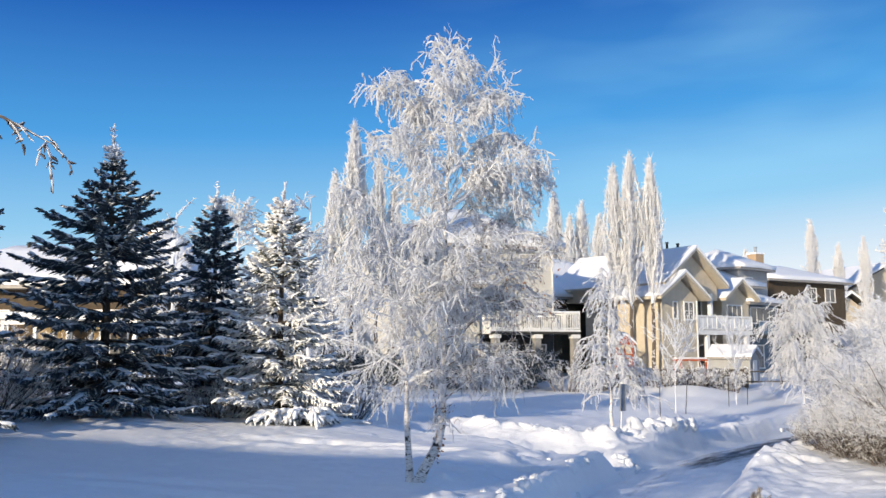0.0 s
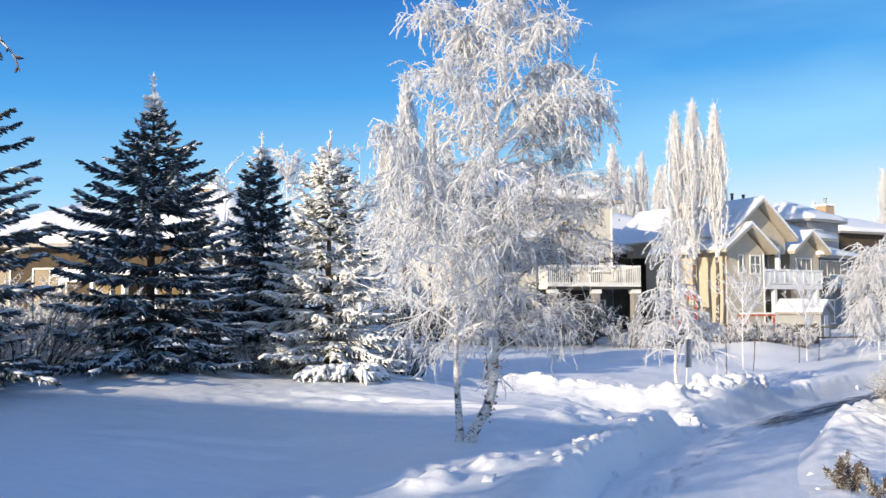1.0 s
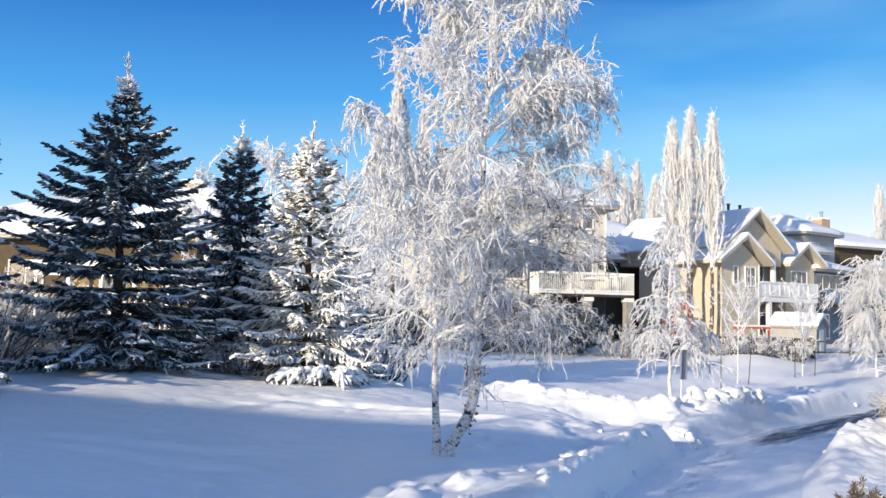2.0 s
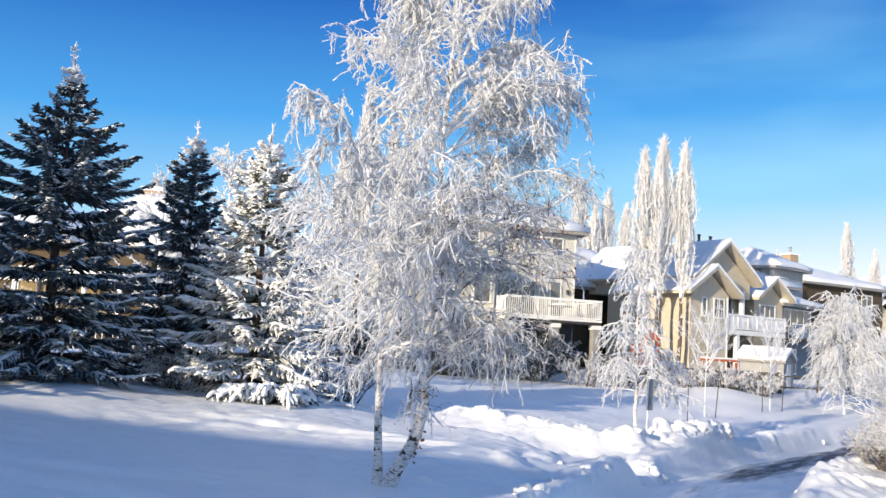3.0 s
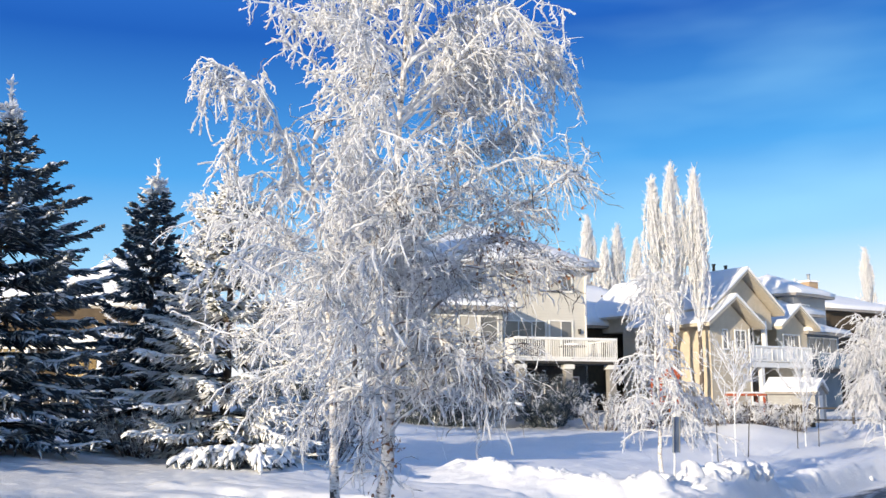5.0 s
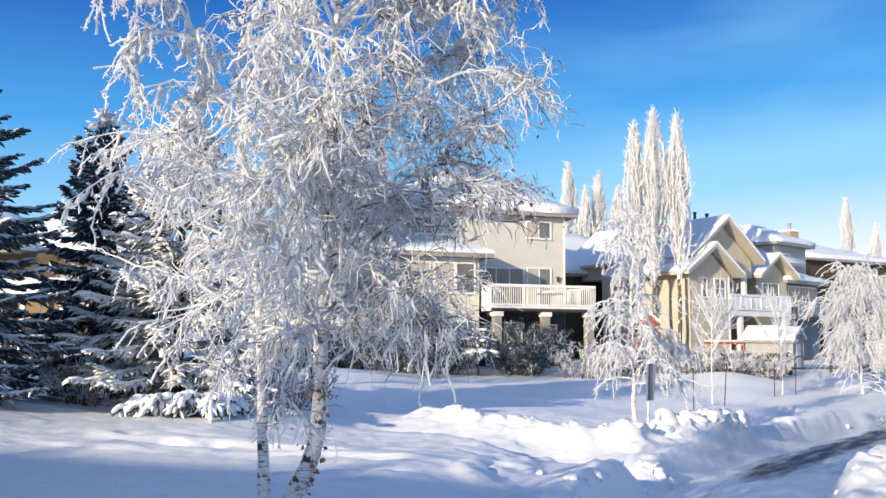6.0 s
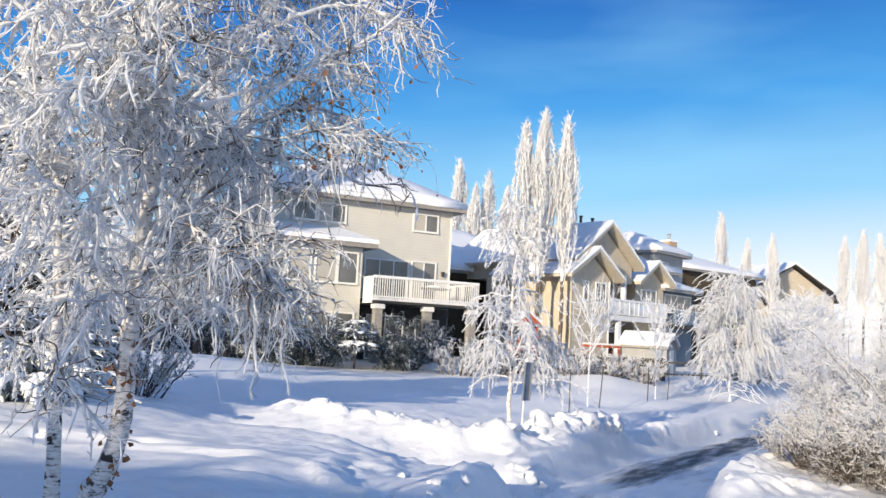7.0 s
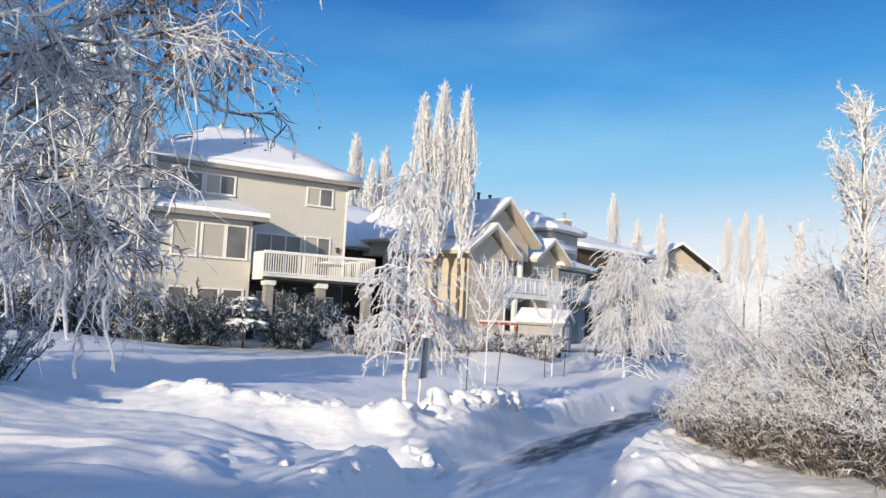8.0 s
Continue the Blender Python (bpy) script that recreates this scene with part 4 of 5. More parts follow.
# columnar poplars
pop_a = put(build_poplar(14.75, 1.2, 2, 5200, 0.028), 12.2, 54.5)
pop_b = put(build_poplar(14.3, 1.15, 4, 4900, 0.028), 13.5, 54.4)
pop_c = put(build_poplar(13.85, 1.1, 6, 4700, 0.028), 11.15, 54.7)
pop_d = put(build_poplar(14.0, 1.25, 7, 3600, 0.032), 10.3, 78.0, 0, 15, 1.14)
pop_e = put(build_poplar(13.2, 1.15, 9, 3200, 0.032), 11.7, 77.2, 0, 75, 1.05)
for src, x, y, s, rz in ((pop_a, -4.85, 45.0, 0.96, 40), (pop_b, -3.6, 45.6, 0.86, 100), (pop_c, -5.9, 45.3, 0.82, 200), (pop_c, -2.7, 46.2, 0.78, 20),
                         (pop_e, 12.9, 78.0, 1.16, 130), (pop_d, 14.4, 77.0, 1.0, 190),
                         (pop_d, 45.6, 104, 1.2, 20), (pop_e, 49.0, 104, 1.05, 50), (pop_d, 52.1, 104, 1.05, 80), (pop_e, 59.0, 100, 1.1, 10), (pop_d, 61.3, 100, 1.1, 140), (pop_e, 63.4, 100, 1.15, 220),
                         (pop_e, 37.5, 104, 1.0, 70), (pop_e, 72.0, 104, 1.2, 33), (pop_d, 78.0, 102, 1.1, 93), (pop_e, 22.5, 86, 0.85, 15)):
    again(src, x, y, s, rz)

# small trees by the path and on the lawn
put(build_hanging("birch_sapling", 5.2, 1.15, 21, 52, 470, 11000, 0.0145, "young white-stemmed birch with drooping frosted branches", 0.24, (1.35, 1.3, 0.85, 0.7, 0.25), (0.2, 0.75), BIRCH), 4.97, 25.3)
put(build_hanging("weeping_tree", 5.4, 1.95, 22, 90, 2100, 22000, 0.019, "round-headed weeping tree covered in hoar frost", 0.09, (1.3, 1.3, 1.2, 0.95, 0.4), (0.3, 1.1), FROST), 17.85, 42.2)
for x, y, H, seed in ((9.52, 35.0, 3.6, 31), (13.7, 40.0, 3.4, 32)):
    put(build_weeping("staked_sapling", H, 1.35, seed, 18, 110, 900, 0.0095, "young tree with frosted shoots between two stakes", 0.38, -0.35, bark=FROST, group="staked saplings", rise=(38, 66), girth=0.45), x, y)
for x, y, H, R, seed in ((-7.8, 32, 8.0, 1.2, 41), (-5.0, 31.5, 8.1, 1.2, 42), (-11.5, 36, 7.4, 1.3, 43), (26.5, 52, 4.0, 2.0, 44), (31, 58, 4.6, 2.2, 45), (23.5, 47, 3.4, 1.8, 46), (14.6, 24.6, 3.4, 1.5, 47), (17.0, 27.5, 3.9, 1.7, 48), (14.0, 20.8, 5.0, 1.9, 49), (21.0, 33.5, 4.2, 1.9, 50), (15.5, 18.0, 5.6, 2.1, 52), (12.9, 17.4, 4.4, 1.5, 54), (13.0, 19.2, 4.8, 1.6, 55), (25.0, 40.0, 3.8, 2.0, 53)):
    white_tree = put(build_weeping("frosted_tree", H, R, seed, 40, 420 if y < 34 else 320, 6500 if y < 34 and x > 0 else 2700, 0.015 if y < 34 and x > 0 else 0.021, "bare wide-crowned tree white with hoar frost", 0.2, 0.1, bark=FROST), x, y)
for x, y, s, rz in ((-20, 62, 1.9, 10), (-13.5, 66, 1.7, 80), (-8.5, 63, 1.8, 150), (-3.5, 68, 1.9, 220), (1.5, 65, 1.7, 290), (38, 72, 1.5, 120)):
    again(white_tree, x, y, s, rz)
ash = put(build_weeping("ash_tree", 5.6, 1.7, 51, 34, 260, 1500, 0.012, "bare tree with drooping frosted branches beside the path", 0.42, 0.8, FROST), -6.0, 4.5)
ra = np.random.default_rng(77)
far_bough = np.stack([curve_through([(0, 0, 2.9), (1.4, 0.2, 3.4), (2.5, 0.4, 3.38), (3.25, 0.5, 3.18), (3.65, 0.5, 2.92)], 12), curve_through([(0, 0, 3.1), (1.3, 0.3, 3.7), (2.4, 0.5, 3.45), (3.05, 0.6, 2.9), (3.18, 0.6, 2.5)], 12)])
stuff(mesh_ob("overhanging_bough", *tubes(far_bough, radii(ra, far_bough, 0.02, 0.008, 0.2), 5), STICK, ash))
far_twig = sprout(ra, far_bough, 60, 0.55, 1.0, 0.5, (0.08, 0.22), (0.1, 0.7), 6, 0.1, -0.1)
stuff(mesh_ob("overhanging_twig", *tubes(far_twig, radii(ra, far_twig, 0.007, 0.007, 0.4), 3), FROST_THIN, ash))
far_bud = sprout(ra, far_twig, 260, 0.1, 1.0, 0.8, (0.02, 0.05), (0, 0.5), 3, 0.1, -0.2)
stuff(mesh_ob("overhanging_bud", *tubes(far_bud, radii(ra, far_bud, 0.007, 0.009, 0.4), 3), STICK, ash))

# the thicket right of the path
for x, y, H, R, seed, n in ((10.3, 22.7, 1.25, 0.95, 61, 1), (10.45, 21.4, 1.75, 1.1, 62, 1.1), (10.5, 19.8, 2.0, 1.2, 63, 1.3), (10.6, 18.2, 2.1, 1.25, 64, 1.3), (11.1, 16.6, 2.1, 1.3, 65, 1.2), (11.7, 22.4, 2.8, 1.4, 66, 1.5), (11.8, 19.6, 3.7, 1.7, 67, 1.9), (15.0, 29.0, 3.0, 1.8, 68, 1.0), (11.9, 16.7, 3.5, 1.7, 69, 1.3), (13.8, 23.6, 2.6, 1.7, 70, 1.0), (18.5, 33.0, 3.2, 2.0, 71, 1.0)):
    put(build_bush("willow_shrub", H, R, seed, int(56 * n), int(900 * n), int(13000 * n), 0.0088, "dense willow shrub, brown below and frosted above", FROST_FULL, low=0.52, tuft=1.25), x, y)
put(build_weeping("aspen_sapling", 6.0, 0.95, 71, 40, 240, 3200, 0.0125, "slender young aspen with upright frosted shoots", 0.25, -0.1, rise=(58, 78)), 11.0, 19.9)

# shrubs round the houses and under the spruces
for x, y, H, R, seed, m in ((-10.7, 19.6, 2.6, 1.1, 101, FROST_THIN), (-11.9, 22.2, 2.5, 1.6, 81, FROST), (-13.2, 21.0, 2.2, 1.6, 82, FROST), (-14.5, 24.0, 2.8, 1.8, 95, FROST), (-12.4, 25.6, 2.8, 1.6, 96, FROST), (-10.9, 24.5, 1.8, 1.2, 83, FROST_THIN), (-6.0, 23.0, 1.3, 0.9, 84, FROST_THIN), (-2.8, 26.0, 1.7, 1.0, 85, FROST_THIN),
                            (6.4, 44.2, 2.0, 1.3, 89, FROST), (8.2, 44.8, 1.7, 1.2, 90, FROST),
                            (11.6, 44.6, 1.3, 1.3, 91, FROST), (13.4, 45.0, 1.4, 1.4, 92, FROST), (15.2, 45.4, 1.4, 1.3, 93, FROST), (21.0, 47.2, 1.6, 1.6, 94, FROST)):
    put(build_bush("shrub", H, R, seed, 36, 320, 3600, 0.016, "bare garden shrub dusted with frost", FROST_FULL if y > 40 else m), x, y)
for x, y, H, R, seed in ((-8.6, 46.0, 2.4, 1.8, 98), (-6.4, 45.2, 2.2, 1.7, 99), (-3.9, 46.6, 2.4, 1.8, 97), (-1.2, 44.5, 2.1, 1.6, 86), (0.3, 44.8, 2.2, 1.3, 87), (4.0, 45.2, 2.3, 1.15, 88)):
    put(build_bush("juniper", H * 1.12, R * 1.1, seed, 64, 560, 5600, 0.023, "dark rounded juniper dusted with frost", NEEDLE_DARK, NEEDLE_DARK, low=0.02, spread=0.75, tuft=2.0), x, y)

# ---- houses ----
def siding(name, lo, hi, course=0.16):
    """Painted lap siding with level courses."""
    m, n, l, b = material(name, 0.65, 0, 0.3)
    f = noise_tex(n, l, 1.4, 5, 0.6)
    c = ramp(n, l, f, [(0.3, lo), (0.7, hi)])
    co, sep, mul, fr = n.new("ShaderNodeTexCoord"), n.new("ShaderNodeSeparateXYZ"), n.new("ShaderNodeMath"), n.new("ShaderNodeMath")
    l.new(co.outputs["Object"], sep.inputs[0])
    mul.operation, fr.operation = "MULTIPLY", "FRACT"
    mul.inputs[1].default_value = 1 / course
    l.new(sep.outputs[2], mul.inputs[0])
    l.new(mul.outputs[0], fr.inputs[0])
    l.new(mixed(n, l, 0.35, c, ramp(n, l, fr.outputs[0], [(0.0, (0.55, 0.55, 0.55)), (0.12, (1, 1, 1))]), "MULTIPLY"), b.inputs["Base Color"])
    bump(n, l, b, fr.outputs[0], 0.5, 0.02)
    return m


BEIGE = siding("beige_lap_siding", (0.54, 0.52, 0.475), (0.59, 0.57, 0.52))
GREY = siding("grey_lap_siding", (0.30, 0.30, 0.30), (0.37, 0.37, 0.36))
BLUE = siding("blue_grey_siding", (0.10, 0.15, 0.20), (0.14, 0.20, 0.26))
# brown walls, darkened further to include tree shade on the left house
BROWN = plain("brown_stucco", (0.06, 0.043, 0.028), (0.10, 0.072, 0.045), 2.5, 0.9, 0, 0.3)
TAN = plain("tan_stucco", (0.50, 0.43, 0.325), (0.58, 0.50, 0.395), 3.0, 0.9, 0, 0.3)
TRIM = plain("white_painted_trim", (0.74, 0.73, 0.70), (0.82, 0.81, 0.79), 5, 0.5)
RAKE = plain("cream_painted_rake_board", (0.48, 0.42, 0.33), (0.56, 0.50, 0.41), 5, 0.6)
FASCIA = plain("taupe_metal_fascia", (0.26, 0.24, 0.22), (0.34, 0.31, 0.28), 5, 0.5)
BLACK = plain("dark_brown_trim", (0.03, 0.028, 0.026), (0.06, 0.055, 0.05), 6, 0.6)
# the columns' grey is darkened to carry the shade under the deck
POST = plain("shade_darkened_column", (0.24, 0.23, 0.215), (0.34, 0.325, 0.30), 7, 0.85)
ORANGE = plain("orange_red_paint", (0.36, 0.07, 0.03), (0.48, 0.12, 0.05), 6, 0.6)
BRICK = plain("tan_chimney_brick", (0.34, 0.24, 0.15), (0.46, 0.33, 0.22), 12, 0.9, 0, 0.5)
STEEL = plain("galvanised_steel", (0.30, 0.31, 0.32), (0.42, 0.43, 0.44), 9, 0.45, 0.7, 0.1)
FENCE = plain("weathered_fence_board", (0.06, 0.052, 0.045), (0.12, 0.105, 0.09), 7, 0.9, 0, 0.4, (4, 4, 0.7))
SIGN = plain("blue_grey_sign_panel", (0.13, 0.18, 0.26), (0.20, 0.25, 0.33), 6, 0.5, 0.2, 0.1)


def glass_material(name, tone):
    m, n, l, b = material(name, 0.05, 0, 0.7)
    f = noise_tex(n, l, 0.9, 2, 0.4)
    l.new(ramp(n, l, f, [(0.35, tuple(v * 0.6 for v in tone)), (0.65, tone)]), b.inputs["Base Color"])
    return m


GLASS = glass_material("window_glass", (0.16, 0.16, 0.16))
BLIND = plain("drawn_window_blind", (0.40, 0.38, 0.34), (0.48, 0.46, 0.42), 3, 0.8, 0, 0.1, (1, 1, 30))
BLUE_GLASS = glass_material("blue_tinted_glass", (0.10, 0.20, 0.32))


def window(parent, x0, x1, z0, z1, y=0.0, lights=2, blind=None):
    """A framed window in a wall that faces -y: the frame stands proud, the panes lie back in it."""
    w = 0.075
    bm = bmesh.new()
    block(bm, x0 - w, x0, y - 0.06, y + 0.02, z0 - w, z1 + w)
    block(bm, x1, x1 + w, y - 0.06, y + 0.02, z0 - w, z1 + w)
    block(bm, x0, x1, y - 0.06, y + 0.02, z1, z1 + w)
    win = part("window", bm, TRIM, parent)
    box("sill", x0 - w, x1 + w, y - 0.10, y + 0.02, z0 - w - 0.02, z0, TRIM, win)
    step = (x1 - x0) / lights
    for i in range(lights):
        if i:
            box("mullion", x0 + i * step - 0.03, x0 + i * step + 0.03, y - 0.045, y + 0.015, z0, z1, TRIM, win)
        box("pane", x0 + i * step + 0.03, x0 + (i + 1) * step - 0.03, y - 0.02, y + 0.012, z0 + 0.01, z1 - 0.01, GLASS if blind is None or i not in blind else BLIND, win)
    return win


def rough_top(bm, amount, seed):
    """Uneven snow: splits the long edges and shifts the upper points a little."""
    r = random.Random(seed)
    bmesh.ops.subdivide_edges(bm, edges=bm.edges[:], cuts=5, use_grid_fill=True)
    for v in bm.verts:
        v.co += Vector((r.uniform(-0.4, 0.4), r.uniform(-0.4, 0.4), r.uniform(-1, 1))) * amount


def hip_roof(parent, x0, x1, y0, y1, z, rise, inset_x, inset_y, over=0.55, snow=0.26, seed=1):
    """Fascia, soffit and snow of a hipped roof; the ridge runs along x."""
    def solid(bm, o, zb, lift, thick):
        X0, X1, Y0, Y1 = x0 - o, x1 + o, y0 - o, y1 + o
        yc = (Y0 + Y1) / 2 if inset_y is None else Y0 + inset_y
        pts = [(X0, Y0, zb), (X1, Y0, zb), (X1, Y1, zb), (X0, Y1, zb), (X0, Y0, zb + thick), (X1, Y0, zb + thick), (X1, Y1, zb + thick), (X0, Y1, zb + thick), (X0 + inset_x[0], yc, zb + rise + lift), (X1 - inset_x[1], yc, zb + rise + lift)]
        v = [bm.verts.new(p) for p in pts]
        for f in ((3, 2, 1, 0), (0, 1, 5, 4), (1, 2, 6, 5), (2, 3, 7, 6), (3, 0, 4, 7), (4, 5, 9, 8), (5, 6, 9), (6, 7, 8, 9), (7, 4, 8)):
            bm.faces.new([v[i] for i in f])
    bm = bmesh.new()
    solid(bm, over, z, 0.1, 0.20)
    roof = part("roof", bm, FASCIA, parent)
    bm = bmesh.new()
    solid(bm, over + 0.04, z + 0.19, snow, snow)
    rough_top(bm, 0.035, seed)
    part("roof_snow", bm, SNOW, roof, "thick unbroken snow", True)
    return roof


def gable_roof(parent, xc, half, z_eave, z_apex, y0, y1, snow=0.15, rake=FASCIA, seed=2):
    """A gabled roof whose ridge runs along y."""
    t = 0.17
    bm = bmesh.new()
    prism(bm, [(xc - half, z_eave), (xc, z_apex), (xc + half, z_eave), (xc + half, z_eave + t), (xc, z_apex + t), (xc - half, z_eave + t)], y0, y1)
    roof = part("roof", bm, rake, parent)
    bm = bmesh.new()
    s = t + 0.005
    prism(bm, [(xc - half - 0.03, z_eave + s), (xc, z_apex + s), (xc + half + 0.03, z_eave + s), (xc + half - 0.05, z_eave + s + snow), (xc, z_apex + s + snow * 1.15), (xc - half + 0.05, z_eave + s + snow)], y0 - 0.04, y1 + 0.04)
    bmesh.ops.bisect_plane(bm, geom=bm.verts[:] + bm.edges[:] + bm.faces[:], plane_co=(xc, (y0 + y1) / 2, 0), plane_no=(0, 1, 0))
    r = random.Random(seed)
    for v in bm.verts:
        v.co.z += r.uniform(-0.03, 0.03)
    part("roof_snow", bm, SNOW, roof, "thick unbroken snow")
    return roof


def gable_wall(parent, x0, x1, z0, z_eave, z_apex, y0, y1, mat, name="wall"):
    xc = (x0 + x1) / 2
    bm = bmesh.new()
    prism(bm, [(x0, z0), (x1, z0), (x1, z_eave), (xc, z_apex), (x0, z_eave)], y0, y1)
    return part(name, bm, mat, parent)


def railing(parent, x0, x1, y, z, height, gap, mat=TRIM, thick=0.035, glass=None):
    """Top and bottom rail with upright bars, or panes of glass between posts."""
    rail = box("top_rail", x0, x1, y - 0.06, y + 0.06, z + height - 0.08, z + height, mat, parent)
    box("bottom_rail", x0, x1, y - 0.04, y + 0.04, z + 0.04, z + 0.12, mat, parent)
    box("rail_snow", x0, x1, y - 0.065, y + 0.065, z + height + 0.001, z + height + 0.05, SNOW, rail)
    n = max(1, round((x1 - x0) / gap))
    first = None
    for i in range(n + 1):
        x = x0 + (x1 - x0) * i / n
        if first is None:
            first = box("baluster", -thick / 2, thick / 2, -thick / 2, thick / 2, 0.12, height - 0.08, mat, parent)
            first.location = (x, y, z)
        else:
            o = new("baluster", first.data)
            o.parent, o.location = parent, (x, y, z)
    if glass:
        for i in range(n):
            a, b = x0 + (x1 - x0) * i / n, x0 + (x1 - x0) * (i + 1) / n
            box("glass_panel", a + 0.05, b - 0.05, y - 0.01, y + 0.01, z + 0.13, z + height - 0.1, glass, parent)


def pipe(name, x, y, z0, z1, r, mat, parent, label=""):
    bm = bmesh.new()
    bmesh.ops.create_cone(bm, cap_ends=True, segments=12, radius1=r, radius2=r, depth=z1 - z0, matrix=Matrix.Translation((x, y, (z0 + z1) / 2)))
    bmesh.ops.create_cone(bm, cap_ends=True, segments=12, radius1=r * 1.5, radius2=r * 1.3, depth=0.08, matrix=Matrix.Translation((x, y, z1 + 0.02)))
    return part(name, bm, mat, parent, label)


# the beige house with the deck
house = thing("house", Matrix.Translation((6.78, 52.0, 0)) @ Matrix.Rotation(radians(18.9), 4, "Z"), "two-storey beige house with snowy hip roof and raised deck", "house")
box("wall", -10.1, 0, 0, 9.6, -0.3, 8.02, BEIGE, house)
box("bay", -10.1, -5.68, -2.1, -0.003, -0.3, 5.5, BEIGE, house)
roof = hip_roof(house, -10.1, 0, 0, 9.6, 7.99, 2.7, (5.1, 4.4), None)
for x in (-5.4, -3.9):
    pipe("roof_vent", x, 4.6, 10.3, 11.2, 0.13, STEEL, roof, "round metal flue")
for x, y in ((-4.9, 2.2), (-4.0, 1.6)):
    pipe("vent_pipe", x, y, 8.6, 9.85 if y > 2 else 9.55, 0.05, BLACK, roof)
bm = bmesh.new()
block(bm, -10.6, -5.1, -2.6, -0.003, 5.45, 5.66)
bay_roof = part("bay_roof", bm, FASCIA, house)
bm = bmesh.new()
v = [bm.verts.new(p) for p in ((-10.64, -2.64, 5.665), (-5.06, -2.64, 5.665), (-5.06, -0.004, 5.665), (-10.64, -0.004, 5.665), (-10.6, -2.6, 5.86), (-5.1, -2.6, 5.86), (-6.3, -0.004, 6.62), (-10.6, -0.004, 6.62), (-5.1, -0.004, 5.86))]
for f in ((3, 2, 1, 0), (0, 1, 5, 4), (1, 2, 8, 5), (4, 5, 6, 7), (5, 8, 6), (3, 0, 4, 7), (2, 3, 7, 6, 8)):
    bm.faces.new([v[i] for i in f])
part("roof_snow", bm, SNOW, bay_roof, "thick unbroken snow")
window(house, -2.2, -0.87, 6.87, 7.70, 0, 2, (0,))
window(house, -8.6, -7.55, 6.87, 7.70, 0, 1)
window(house, -7.35, -6.0, 6.87, 7.70, 0, 2, (0,))
window(house, -2.16, -0.87, 3.25, 5.2, 0, 2, (0,))
window(house, -4.75, -2.45, 3.12, 5.15, 0, 3)
window(house, -6.85, -5.95, 3.75, 5.15, -2.1, 1)
window(house, -7.95, -7.0, 3.75, 5.15, -2.1, 1, (0,))
window(house, -9.25, -8.25, 3.75, 5.15, -2.1, 1, (0,))
for x in (-6.85, -7.95, -9.25):
    window(house, x, x + 0.85, 1.25, 2.28, -2.1, 1)
# dark sheet over the beige wall, standing in for the deck's shade
box("deck_shade_sheet", -5.66, 0.0, -0.06, -0.004, -0.3, 2.84, BLACK, house, "dark sheet for the shade below the deck")
window(house, -4.5, -2.6, 0.2, 2.3, -0.06, 2)
window(house, -1.8, -0.6, 0.9, 2.2, -0.06, 2)
pipe("wall_lamp", -0.45, -0.1, 4.55, 4.75, 0.07, BLACK, house)
for x0, x1, z0, z1 in ((-0.35, -0.30, 0, 7.9),):
    box("downpipe", x0 + 0.28, x1 + 0.30, -0.06, 0.0, z0, z1, TRIM, house)
deck = thing("deck", Matrix.Translation((6.78, 52.0, 0)) @ Matrix.Rotation(radians(18.9), 4, "Z"), "raised white deck with slatted rail and grey columns darkened for shade", "deck")
box("floor", -5.5, 0.05, -3.3, -0.065, 2.86, 3.06, BLACK, deck)
box("fascia", -5.52, 0.07, -3.34, -3.302, 2.98, 3.10, TRIM, deck)
railing(deck, -5.5, 0.05, -3.3, 3.08, 1.02, 0.115)
box("side_panel", -5.56, -5.50, -3.3, -2.11, 2.84, 4.1, TRIM, deck)
for i in range(16):
    y = -3.2 + i * 0.2
    box("baluster", 0.02, 0.055, y, y + 0.035, 3.12, 4.02, TRIM, deck)
box("side_rail", 0.0, 0.08, -3.25, -0.01, 4.02, 4.1, TRIM, deck)
for x in (-5.1, -2.55, -0.15):
    col = box("column", x - 0.2, x + 0.2, -3.2, -2.8, -0.3, 2.80, POST, deck, bevel=0.02)
    box("capital", x - 0.26, x + 0.26, -3.26, -2.74, 2.60, 2.82, TRIM, col)
deck_table = thing("patio_table", Matrix.Translation((6.78, 52.0, 0)) @ Matrix.Rotation(radians(18.9), 4, "Z") @ pose(-1.6, -1.6, 3.06), "small round patio table capped with snow", "table")
pipe("tabletop", 0, 0, 0.68, 0.72, 0.5, BLACK, deck_table)
pipe("stem", 0, 0, 0, 0.67, 0.05, BLACK, deck_table)
bm = bmesh.new()
bmesh.ops.create_uvsphere(bm, u_segments=14, v_segments=7, radius=0.48, matrix=Matrix.Translation((0, 0, 0.78)) @ Matrix.Diagonal((1, 1, 0.3, 1)))
part("snow_cap", bm, SNOW, deck_table, smooth=True)

# the tan house with three gables
def muntin_window(parent, x0, x1, z0, z1, y):
    """A casement divided by a cross of thin bars."""
    win = window(parent, x0, x1, z0, z1, y, 2)
    box("glazing_bar", x0 + 0.03, x1 - 0.03, y - 0.04, y + 0.01, (z0 + z1) / 2 - 0.02, (z0 + z1) / 2 + 0.02, TRIM, win)
    return win


H2 = Matrix.Translation((14.25, 55.0, 0)) @ Matrix.Rotation(radians(35), 4, "Z")
house = thing("house", H2, "tan stucco house with snowy gables and a white balcony", "house")
gable_wall(house, 0, 3.6, -0.3, 5.3, 6.65, 0, 7.0, TAN)
gable_roof(house, 1.75, 2.5, 5.2, 6.85, -0.6, 6.0, rake=RAKE)
box("wall", 3.605, 10.6, 2.2, 11.0, -0.3, 6.4, TAN, house)
gable_wall(house, 0.75, 6.5, 5.3, 6.35, 8.5, 0.6, 11.0, TAN)
